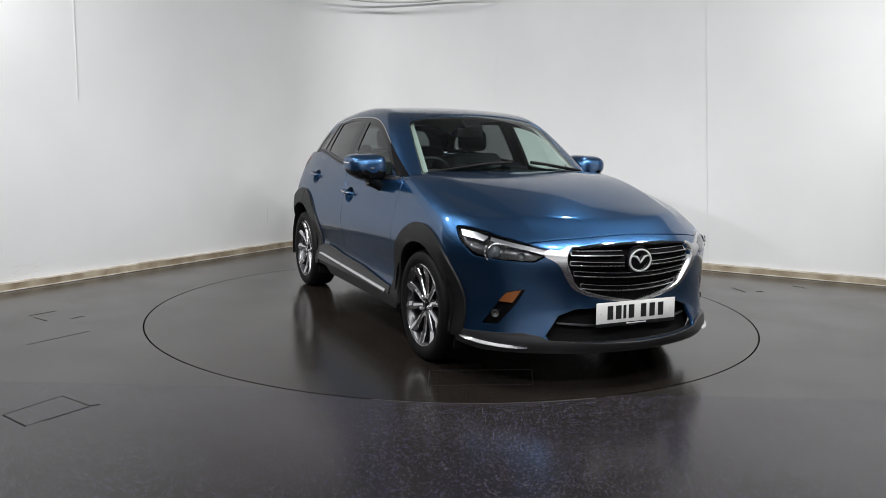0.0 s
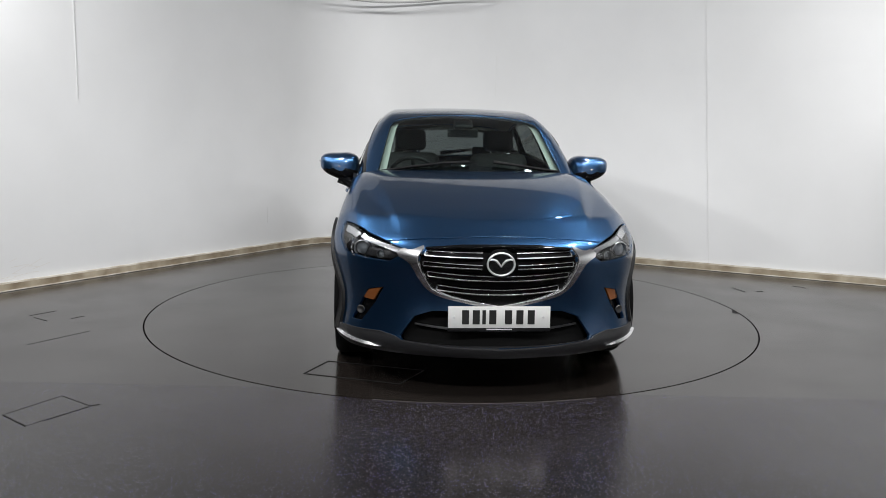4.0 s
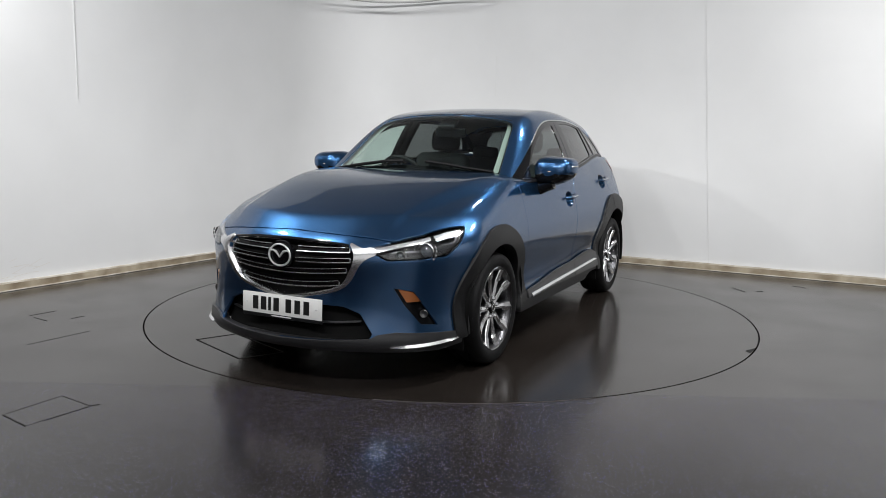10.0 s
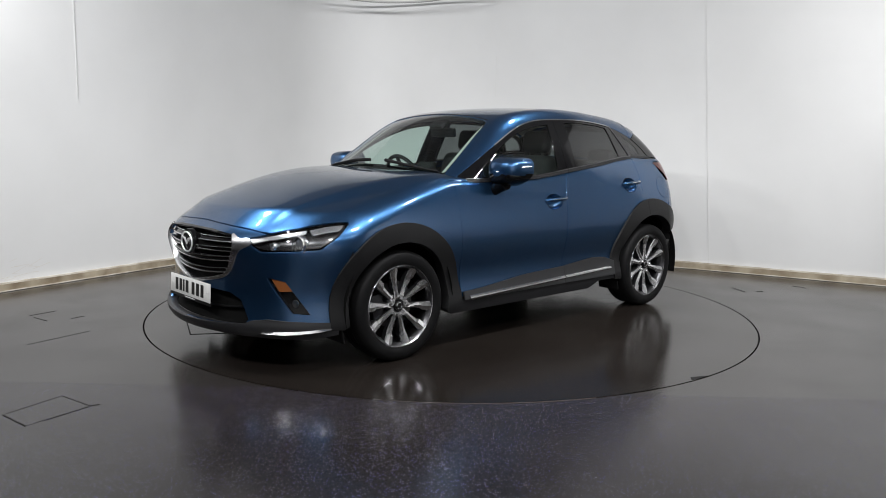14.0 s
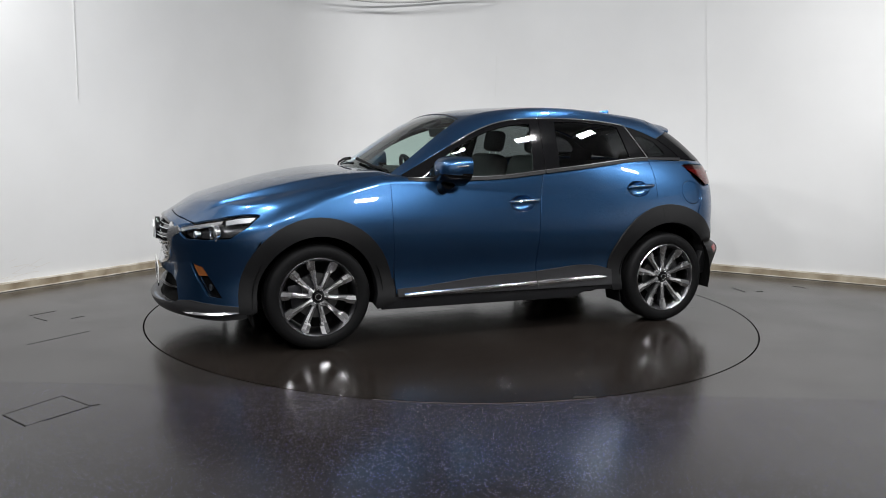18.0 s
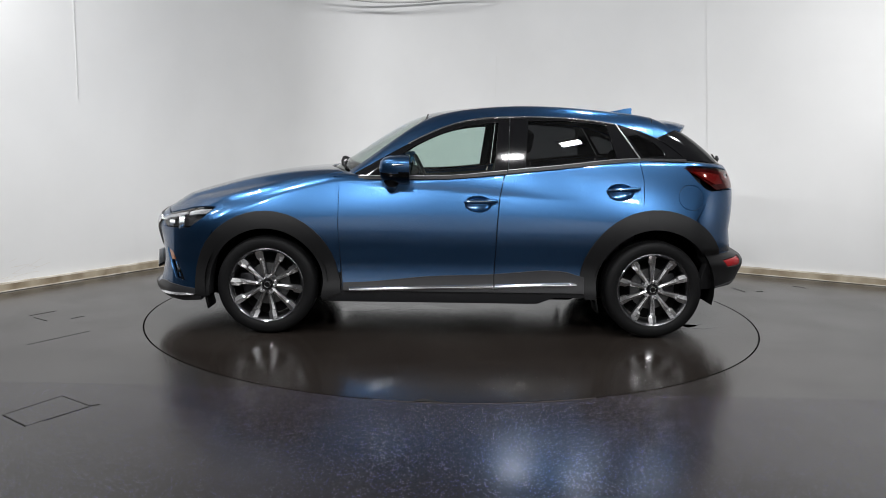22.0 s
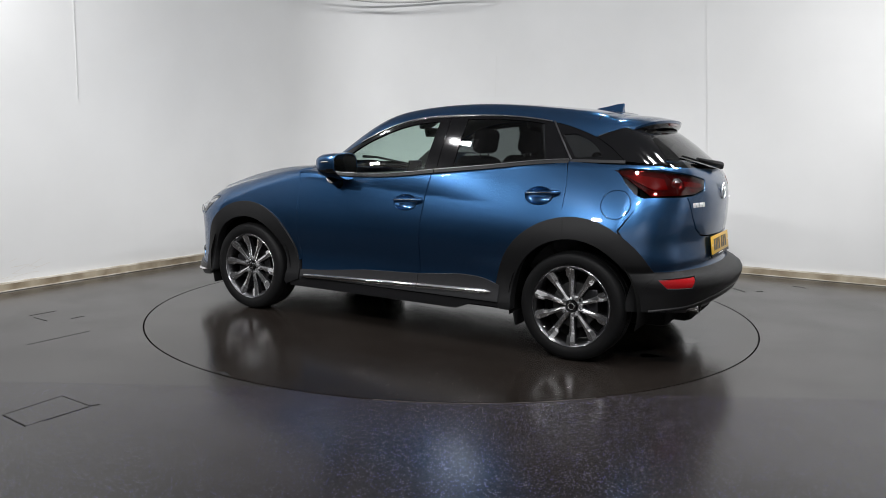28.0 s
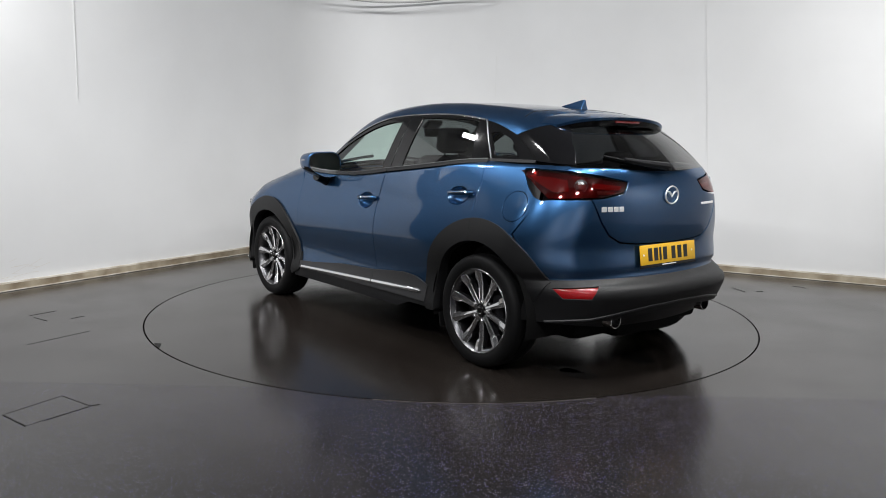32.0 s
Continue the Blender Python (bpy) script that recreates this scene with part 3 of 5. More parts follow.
def skin(outlines, view, shape, step=.016, lift=0.0, depth=.014, gap=.002, soften=0, bow=None):
    """verts, faces, normals of a panel: the outline laid onto the shape's skin, with a turned-in rim."""
    rings = []
    for k, o in enumerate(outlines):
        P = resample(o, step, soften)
        if (area(P) < 0) != (k > 0):
            P = P[::-1]
        t = np.roll(P, -1, 0) - np.roll(P, 1, 0)
        t /= np.maximum(np.linalg.norm(t, axis=1, keepdims=True), 1e-9)
        rings.append(P + gap * np.stack([-t[:, 1], t[:, 0]], 1))
    uv, tri = fill(rings, step)
    p, n = onto(view, uv, shape)
    if lift:
        p = p + n * (lift if bow is None else lift * bow(p)[:, None])
    if bow is not None:
        # a hollow shades by its own slopes
        way = np.cross(p[tri[:, 1]] - p[tri[:, 0]], p[tri[:, 2]] - p[tri[:, 0]])
        way *= np.sign(np.sum(way * n[tri[:, 0]], 1))[:, None]
        n = np.zeros_like(p)
        for k in range(3):
            np.add.at(n, tri[:, k], way)
        n /= np.maximum(np.linalg.norm(n, axis=1, keepdims=True), 1e-12)
    c = np.cross(p[tri[:, 1]] - p[tri[:, 0]], p[tri[:, 2]] - p[tri[:, 0]])
    flip = np.sum(c * n[tri[:, 0]], 1) < 0
    tri[flip] = tri[flip][:, ::-1]
    V, F, N = [p], [tuple(t) for t in tri], [n]
    # the rim follows the edges that only one triangle has
    seen = {}
    for t in tri:
        for i in range(3):
            a, b = int(t[i]), int(t[(i + 1) % 3])
            seen[(a, b)] = seen.get((a, b), 0) + 1
    k = len(p)
    loop = [(a, b) for a, b in seen if (b, a) not in seen]
    if depth and loop:
        ids = sorted({a for e in loop for a in e})
        at = {a: i for i, a in enumerate(ids)}
        out = np.zeros((len(ids), 3))
        for a, b in loop:
            d = np.cross(p[b] - p[a], n[a])
            out[at[a]] += d
            out[at[b]] += d
        out /= np.maximum(np.linalg.norm(out, axis=1, keepdims=True), 1e-12)
        q, m = p[ids], n[ids]
        r = min(abs(depth) * .3, .0025)
        V += [q + out * r * .5 - m * r * .6, q + out * r * .5 - m * depth]
        N += [out * .8 + m * .3, out]
        K = len(ids)
        for a, b in loop:
            i, j = at[a], at[b]
            F.append((b, a, k + i, k + j))
            F.append((k + j, k + i, k + K + i, k + K + j))
    return np.concatenate(V), F, np.concatenate(N)


def panel(name, outlines, view, shape, mat, label="", both=True, parent=None, **kw):
    """A panel of the car, on both sides where it is one of a pair. Returns what it made."""
    if not isinstance(outlines[0][0], (tuple, list, np.ndarray)):
        outlines = [outlines]
    v, f, n = skin(outlines, view, shape, **kw)
    made = []
    for s in ((1, -1) if both else (1,)):
        w, m = v.copy(), n.copy()
        w[:, 1] *= s
        m[:, 1] *= s
        g = f if s == 1 else [t[::-1] for t in f]
        up = parent[len(made)] if isinstance(parent, list) else parent
        made.append(link_mesh(name, w, g, mat, up or car, label, m, location=None if up else PLACE))
    return made


def arch(x0, r, z0, start, end, n=22, zc=.327, squash=1.0):
    """Points along a wheel arch of radius r about the axle at x0, between two angles in degrees from the front."""
    return [(x0 + r * math.cos(radians(a)), zc + squash * r * math.sin(radians(a))) for a in np.linspace(start, end, n)]


def edge_at(view, pairs, shape, axes):
    p, _ = onto(view, np.array(pairs, float), shape)
    return [tuple(q[list(axes)]) for q in p]


def mirrored(half):
    """A closed outline from its half at positive first coordinate."""
    return [tuple(p) for p in half] + [(-a, b) for a, b in half[::-1]]


# shared lines of the side, (x, z)
shut_y = spline([(.315, .768), (.2, .764), (0, .772), (-.2, .770), (-.42, .742)])
shut = [(x, float(shut_y(x))) for x in np.linspace(.315, -.42, 14)]          # bonnet edge, (x, y)
hood_front = edge_at(FRONT, [(0, .814), (.176, .808), (.35, .800), (.473, .793), (.545, .784), (.62, .776), (.768, .805), (.914, .833), (.985, .839), (1.064, .838)], lower_body, (0, 1))
near_lamp = [tuple(np.array(hood_front[-1]) * (1 - k) + np.array(shut[0]) * k) for k in (0, .2, .4, .6, .8)]
shut_z = edge_at(TOP, near_lamp + shut, lower_body, (0, 2))
door_front = [(-.462, 1.04), (-.470, .98), (-.470, .913), (-.469, .73), (-.481, .545), (-.502, .30)]
door_mid = [(-1.565, 1.112), (-1.556, 1.06), (-1.530, .929), (-1.514, .746), (-1.506, .484), (-1.500, .30)]
door_rear = [(-2.462, 1.198), (-2.478, 1.13), (-2.490, 1.053), (-2.487, .907), (-2.473, .862)]
belt = [(-.50, 1.036), (-.70, 1.046), (-.99, 1.053), (-1.217, 1.063), (-1.441, 1.087), (-1.565, 1.103), (-1.953, 1.140), (-2.276, 1.178), (-2.462, 1.192)]
front_arch = lambda a, b, d=0.0, n=22: arch(.0, .475 + d, 0, a, b, n, .345)
rear_arch = lambda a, b, d=0.0, n=22: arch(-2.57, .50 + d, 0, a, b, n, .362)


def below(line, z):
    return [p for p in line if p[1] < z]


# wings, doors, quarters
def oval(x, z, rx, rz, n=28):
    return [(x + rx * math.cos(a), z + rz * math.sin(a)) for a in np.linspace(0, 2 * math.pi, n, endpoint=False)]


HANDLES = ((-1.295, -1.510, .896, .907, -1.388), (-2.238, -2.455, .985, 1.000, -2.328))   # grips: ends, heights, dish centre
panel("front_wing", [(.352, .772), (.350, .81)] + shut_z + door_front[1:5] + [(-.485, .42)] + front_arch(172, 38, -.04), SIDE, lower_body, PAINT, "blue front wing", gap=.0006, step=.010)
fill_half = [(-.40, .70), (-.41, .75), (-.47, .765), (-.60, .770), (-.62, .70), (-.50, .66)]
panel("wing_inner", [(1.035, .74), (1.055, .78), (1.068, .815), (1.075, .838), (1.14, .85), (1.2, .84), (1.16, .75), (1.10, .72)], FRONT, lower_body, PAINT, "blue flange behind the headlight", lift=-.006, gap=0)
panel("pillar_foot", [(-.40, 1.00), (-.42, 1.045), (-.52, 1.050), (-.66, 1.052), (-.66, .98), (-.45, .95)], SIDE, lower_body, PAINT, "blue foot of the windscreen pillar", lift=-.005, gap=0)
panel("scuttle_corner", fill_half, TOP, lower_body, PAINT, "blue corner beside the scuttle", lift=-.004, gap=0)
panel("front_door", [door_front[1:5] + [(-.499, .32), (-1.499, .32)] + door_mid[::-1][1:-1] + [(-1.562, 1.098)] + belt[:5][::-1] + [(-.47, 1.03)], oval(-1.388, .884, .086, .052)], SIDE, lower_body, PAINT, "blue front door skin", gap=.004)
panel("rear_door", [door_mid[1:5] + [(-1.499, .32), (-2.05, .36)] + rear_arch(8, 83, -.04, 14) + door_rear[::-1][1:-1] + [(-2.464, 1.184)] + belt[5:8][::-1], oval(-2.328, .974, .088, .053)], SIDE, lower_body, PAINT, "blue rear door skin", gap=.004)
panel("rear_quarter", [[(-2.468, 1.184)] + door_rear[1:] + rear_arch(83, 133, -.04, 14) + [(-2.83, .80), (-2.955, .985), (-2.905, 1.005), (-2.845, 1.06), (-2.79, 1.128), (-2.78, 1.170), (-2.60, 1.178)], oval(-2.802, .946, .086, .083)], SIDE, lower_body, PAINT, "blue rear quarter panel")


panel("fuel_flap", oval(-2.802, .946, .086, .083), SIDE, lower_body, PAINT, "round fuel flap", gap=.0035)
for x0, x1, z0, z1, xc in HANDLES:
    zc = .884 if x0 > -2 else .974
    r = .087 if x0 > -2 else .089
    panel("handle_dish", oval(xc, zc, r, .053), SIDE, lower_body, PAINT, "hollow behind the door handle", gap=0, depth=0, lift=-.042, step=.010,
          bow=lambda p, a=xc, b=zc, c=r: np.sqrt(np.clip(1 - ((p[:, 0] - a) / c)**2 - ((p[:, 2] - b) / .053)**2, 0, 1)))
    q, nq = onto(SIDE, np.array([(x0 + (x1 - x0) * k, z0 + (z1 - z0) * k) for k in np.linspace(0, 1, 12)]), lower_body)
    for sg in (1, -1):
        bm = bmesh.new()
        out = [.002, .016, .027, .032, .034, .034, .034, .034, .034, .032, .024, .006]
        pts = [Vector((a[0], (a[1] + o) * sg, a[2])) for a, o in zip(q, out)]
        tube(bm, pts, [.006, .012, .0135, .0135, .0135, .0135, .0135, .014, .014, .0145, .0145, .012], 12)
        h = part("door_handle", bm, PAINT, car, "blue pull handle with a bright edge", location=PLACE)
        bm = bmesh.new()
        tube(bm, [p + Vector((0, .012 * sg, .0035)) for p in pts[1:-1]], .0028, 6)
        part("bright_edge", bm, CHROME, h)

# black lower mouldings
def sill_line(x):
    return float(np.interp(-x, [.48, .666, 1.075, 1.485, 1.82, 1.97, 2.10], [.349, .358, .402, .419, .451, .446, .405]))


for name, x0, x1 in (("front_door_moulding", -.505, -1.4995), ("rear_door_moulding", -1.503, -2.10)):
    xs = np.linspace(x0, x1, 12)
    panel(name, [(x, sill_line(x)) for x in xs] + [(x, .300) for x in xs[::-1]], SIDE, lower_body, GREYTRIM, "grey-black plastic door moulding", lift=.022, gap=.001)
strip_z = lambda x: float(np.interp(-x, [.543, 1.502, 2.05], [.313, .343, .362]))
for x0, x1 in ((-.545, -1.497), (-1.506, -2.05)):
    xs = np.linspace(x0, x1, 16)
    q, _ = onto(SIDE, np.array([(x, strip_z(x)) for x in xs]), lower_body)
    for sg in (1, -1):
        bm, rows = bmesh.new(), []
        for i, p in enumerate(q):
            h = .0135 * (1 if i < 15 or x1 > -2 else .15)
            y = p[1] + .022
            rows.append([bm.verts.new((p[0], yy * sg, p[2] + zz)) for yy, zz in ((y - .02, h), (y + .004, h), (y + .012, h * .2), (y + .013, -h * .7), (y + .008, -h), (y - .02, -h))])
        for r0, r1 in zip(rows[:-1], rows[1:]):
            for k in range(6):
                bm.faces.new((r0[k], r0[(k + 1) % 6], r1[(k + 1) % 6], r1[k]))
        bm.faces.new(rows[0]), bm.faces.new(rows[-1][::-1])
        part("chrome_strip", bm, CHROME, car, "bright chrome sill strip", location=PLACE, sharp=60)
xs = np.linspace(-.40, -2.14, 16)
panel("side_sill", [(x, .305) for x in xs] + [(x, .225 + .045 * (x < -1.9)) for x in xs[::-1]], SIDE, lower_body, PLASTIC, "black lower sill", lift=.006, depth=.05)

# wheel-arch cladding, each in one ring with an inner lip
panel("front_arch_cladding", front_arch(2, 171) + [(-.487, .36), (-.487, .28), (-.37, .235)] + [(-.355, .26)] + arch(0, .372, 0, 180, 0, 26, .335) + [(.372, .26), (.40, .245), (.475, .25)], SIDE, lower_body, CLADDING, "black front wheel-arch cladding", lift=.016, depth=.07)
panel("rear_arch_cladding", rear_arch(158, 6) + [(-2.075, .36), (-2.11, .262), (-2.185, .262)] + arch(-2.57, .388, 0, 352, 529, 28, .345), SIDE, lower_body, CLADDING, "black rear wheel-arch cladding", lift=.016, depth=.07)

# joint in the rear cladding below the door's edge
panel("cladding_joint", [(-2.57 + r * math.cos(radians(a)), .355 + r * math.sin(radians(a))) for r, a in ((.395, 81.6), (.497, 82.2), (.497, 82.8), (.395, 82.2))], SIDE, lower_body, GAP, "dark joint in the cladding", lift=.0172, depth=.002, gap=0)

# bonnet
hood_half = hood_front + shut + [(-.49, .705), (-.45, .60), (-.40, .45), (-.36, .25), (-.345, 0)]
panel("bonnet", hood_half + [(x, -y) for x, y in hood_half[-2:0:-1]], TOP, lower_body, PAINT, "blue bonnet with two raised ridges", both=False, step=.012, gap=.0012)

# front bumper with its openings, (angle about the upright axis, z)
hl = [(.497, .744), (.62, .772), (.768, .800), (.914, .828), (.985, .834), (1.062, .833), (1.0, .768), (.907, .703), (.732, .687), (.582, .683), (.529, .712)]
grille = mirrored([(0, .770), (.202, .767), (.378, .754), (.408, .725), (.410, .68), (.398, .63), (.372, .575), (.338, .536), (.265, .509), (.14, .482), (0, .461)])[:-1]
grille = [p for i, p in enumerate(grille) if i == 0 or p != grille[i - 1]]
fogbay = [(.610, .538), (.715, .518), (.765, .45), (.85, .335), (.755, .343), (.665, .45)]
intake_half = [(0, .440), (.20, .438), (.35, .432), (.44, .400), (.505, .300), (.49, .276), (.25, .262), (0, .256)]
intake = mirrored(intake_half)[:-1]
bumper_half = [(0, .812), (.176, .806), (.35, .798), (.473, .789), (.545, .781), (.60, .771), (.55, .758), (.490, .746), (.522, .708), (.575, .677), (.732, .681), (.907, .695), (1.006, .765), (1.062, .825), (1.075, .80), (1.09, .775), (1.115, .735), (1.062, .64), (1.03, .542), (1.01, .421), (.998, .285), (.80, .292), (.62, .300), (.53, .285)]
bumper_low = [(.50, .272), (.25, .258), (0, .252)]
bumper = mirrored(bumper_half + bumper_low)
panel("front_bumper", [bumper, grille, intake, fogbay, [(-a, b) for a, b in fogbay]], FRONT, lower_body, PAINT, "blue front bumper", both=False, step=.018, depth=.02, gap=.001)
lip_half = [(0, .256), (.25, .262), (.49, .276), (.53, .293), (.62, .308), (.80, .298), (1.0, .288), (1.0, .225), (.85, .205), (.5, .212), (.25, .215), (0, .212)]
panel("front_lip", mirrored(lip_half)[:-1], FRONT, lower_body, GREYTRIM, "dark grey lower bumper lip", both=False, lift=.014, depth=.06, gap=.001)
q, _ = onto(FRONT, np.array([(a, .236 + .022 * ((a - .6) / .36)**2) for a in np.linspace(.595, .965, 14)]), lower_body)
for sg in (1, -1):
    bm, rows = bmesh.new(), []
    for i, p in enumerate(q):
        d = Vector((p[0] + .1, p[1] * sg, 0)).normalized()
        h = .0085 * min(1, .25 + i / 4, .25 + (13 - i) / 3)
        rows.append([bm.verts.new(Vector((p[0], p[1] * sg, p[2])) + d * o + Vector((0, 0, z))) for o, z in ((.0, h), (.020, h), (.030, -h * .6), (.028, -h), (.0, -h))])
    for r0, r1 in zip(rows[:-1], rows[1:]):
        for k in range(5):
            bm.faces.new((r0[k], r0[(k + 1) % 5], r1[(k + 1) % 5], r1[k]))
    bm.faces.new(rows[0]), bm.faces.new(rows[-1][::-1])
    part("lip_chrome", bm, SATIN, car, "chrome lip accent", location=PLACE, sharp=50)

# radiator grille
# the near-black backing sheet gives the shade between the bars
mesh_back = panel("grille", grille, FRONT, lower_body, SHADOW, "gloss black radiator grille with chrome-edged bars", both=False, lift=-.045, depth=0, gap=-.004)[0]
ring_out = mirrored([(0, .454), (.10, .467), (.208, .489), (.31, .511), (.372, .545), (.410, .598), (.434, .652), (.464, .687), (.534, .714), (.505, .748), (.458, .736), (.412, .754), (.396, .762),
                     (.388, .754), (.400, .738), (.414, .707), (.405, .664), (.385, .62), (.364, .575), (.335, .541), (.266, .516), (.15, .492), (0, .469)])[:-1]
panel("grille_surround", ring_out, FRONT, lower_body, SURROUND, "satin chrome V-shaped grille surround", both=False, lift=.012, depth=.05, gap=0, step=.010, soften=1)
panel("grille_brow", mirrored([(0, .776), (.202, .773), (.378, .758), (.385, .752), (.202, .764), (0, .767)])[:-1], FRONT, lower_body, PIANO, "black brow over the grille", both=False, lift=.006, depth=.03, gap=0)
# four looped bars; the upper two stop at the emblem
for z0, z1, a, gap0 in ((.733, .737, .385, .088), (.669, .678, .390, .090), (.604, .621, .368, 0), (.533, .552, .322, 0)):
    zz = lambda u: z0 + (z1 - z0) * (u / a)**2
    for u0, u1 in (((gap0, a), (-a, -gap0)) if gap0 else ((-a, a),)):
        aa = np.linspace(u0, u1, 16 if gap0 else 30)
        panel("grille_bar", [(u, zz(u) + .0125) for u in aa] + [(u, zz(u) - .0125) for u in aa[::-1]], FRONT, lower_body, PIANO, both=False, parent=mesh_back, lift=-.020, depth=.02, gap=0)
        for dz, half, trim in ((.0125, .0011, GRILLETRIM), (-.0125, .0019, SATIN)):
            panel("bar_trim", [(u, zz(u) + dz + half) for u in aa] + [(u, zz(u) + dz - half) for u in aa[::-1]], FRONT, lower_body, trim, both=False, parent=mesh_back, lift=-.011, depth=.006, gap=0, step=.03)
        for e in (u0, u1):
            if abs(abs(e) - a) < .001:
                w = .004 * np.sign(e)
                panel("bar_tip", [(e, zz(e) + .0125), (e + w, zz(e) + .007), (e + w, zz(e) - .009), (e, zz(e) - .0144), (e - w * .3, zz(e) - .008), (e - w * .3, zz(e) + .008)], FRONT, lower_body, GRILLETRIM, both=False, parent=mesh_back, lift=-.011, depth=.006, gap=0, step=.03)
panel("lower_grille", intake, FRONT, lower_body, SHADOW, "black lower intake", both=False, lift=-.05, depth=0, gap=-.004)
panel("intake_bar", mirrored([(0, .352), (.3, .358), (.44, .366), (.44, .360), (.3, .350), (0, .344)])[:-1], FRONT, lower_body, BARTRIM, "thin dull intake bar", both=False, lift=-.02, depth=.02, gap=0, step=.03)


# emblem: a ring and a wing, plain shapes
EMBLEM = material("bright_emblem_metal", (.88, .88, .88), .32, .72)


def emblem(x, z, size, back, label):
    root_bm = bmesh.new()
    ring = [(0, size * .60 * math.cos(a) * 1.0, size * .5 * math.sin(a)) for a in np.linspace(0, 2 * math.pi, 40, endpoint=False)]
    tube(root_bm, [(0, y, q - .012 * size * (abs(y) / size)) for _, y, q in ring], size * .046, 8, True)
    wing = [(0, -size * .55, size * .17), (0, -size * .40, size * .21), (0, -size * .22, size * .16), (0, -size * .09, size * .02), (0, 0, -size * .11)]
    wing += [(0, -y, q) for _, y, q in wing[-2::-1]]
    tube(root_bm, wing, [size * k for k in (.02, .045, .060, .048, .036, .048, .060, .045, .02)], 8)
    for v in root_bm.verts:
        v.co = Vector((v.co.x + x, v.co.y, v.co.z + z))
    return part("emblem", root_bm, EMBLEM, car, label, location=PLACE)


emblem(.917, .688, .113, -1, "round chrome winged emblem")
turned("emblem_plate", [(.001, .0), (.072, 0), (.074, -.004), (.072, -.03), (.001, -.03)], PIANO, car, "black disc behind the emblem", n=32, axis="y", location=None).matrix_basis = Matrix.Translation(PLACE + Vector((.908, 0, .690))) @ Matrix.Rotation(radians(-90), 4, "Z") @ Matrix.Scale(1, 4)
emblem(-3.244, 1.012, .098, 1, "round chrome winged emblem")


# number plates, their characters drawn as plain bars
def number_plate(x, z, lean, face, mat, label):
    bm = box(bmesh.new(), (.004, .520, .111), bevel=.0015)
    root = part("number_plate", bm, mat, car, label)
    for y in (-.172, -.118, -.078, -.034, .046, .104, .162):
        w = .018 if abs(y + .078) < .001 else .036
        b = box(bmesh.new(), (.0015, w, .072), pose(.0026, y, 0))
        part("bar", b, INK, root)
    holder = part("plate_holder", box(bmesh.new(), (.008, .524, .020), pose(-.003, 0, -.0635), .002), PLASTIC, root, "black strip of the plate holder")
    part("bar", box(bmesh.new(), (.0015, .13, .006), pose(.0018, 0, -.0625)), SILVERINK, holder)
    for y in (-.23, .225):
        vs = turned("screw", [(.0005, .0), (.006, 0), (.006, .002), (.0005, .003)], SILVERINK, root, n=12)
        vs.matrix_basis = pose(.002, y, 0, 0, 0, -90)
    root.matrix_basis = Matrix.Translation(PLACE + Vector((x, 0, z))) @ pose(0, 0, 0, 0, lean, 0 if face > 0 else 180)
    return root


number_plate(.905, .4165, -2, 1, WHITEPLATE, "white front number plate with dark bars")
number_plate(-3.241, .684, -8, -1, YELLOWPLATE, "yellow rear number plate with dark bars")

# headlights
lamps = panel("headlight", hl, FRONT, lower_body, HOUSING, "swept headlight with dark housing under a clear lens", lift=-.045, depth=-.03, gap=.003, step=.014)
panel("lens", hl, FRONT, lower_body, LENS, "clear lamp lens", parent=lamps, lift=.001, depth=.004, gap=.002, step=.014)
panel("running_light", [(.50, .744), (.62, .767), (.74, .788), (.82, .802), (.82, .786), (.74, .768), (.62, .747), (.53, .724)], FRONT, lower_body, BULB, "silver running-light blade", parent=lamps, lift=-.012, depth=.01, gap=0, step=.014)
panel("upper_blade", [(.84, .804), (.93, .822), (1.035, .829), (1.01, .80), (.93, .793), (.86, .780)], FRONT, lower_body, BULB, "silver upper blade", parent=lamps, lift=-.014, depth=.01, gap=0, step=.014)
for s in (0, 1):
    sg = 1 if s == 0 else -1
    for a, z, r in ((.80, .738, .044), (.655, .716, .022)):
        p, n = onto(FRONT, np.array([(a, z)]), lower_body)
        p, n = Vector(p[0]) - Vector(n[0]) * .045, Vector((1, .25, 0)).normalized()
        p.y *= sg
        n = Vector((n.x, n.y * sg, n.z))
        m = Matrix.Translation(p) @ n.to_track_quat("Y", "Z").to_matrix().to_4x4()
        t = turned("projector_ring", [(r * .9, .0), (r * 1.05, 0), (r * 1.05, .03), (r * .95, .034), (r * .88, .02)], RIMEDGE, lamps[s], n=24)
        t.matrix_basis = m
        if r > .03:
            bm = bmesh.new()
            for k in range(11):
                b = radians(-205 + 23 * k)
                box(bm, (.020, .006, .008), pose(r * 1.34 * math.cos(b), .030, r * 1.34 * math.sin(b), 0, -math.degrees(b) + 90, 0), .002)
            part("led_ring", bm, BULB, lamps[s], "ring of bright light guides").matrix_basis = m
        t = turned("projector", [(.0005, -.0), (r * .86, .0), (r * .8, .012), (r * .5, .024), (.0005, .028)], material("projector_glass", (.12, .13, .14), .03, 0, 1.0), lamps[s], n=24)
        t.matrix_basis = m

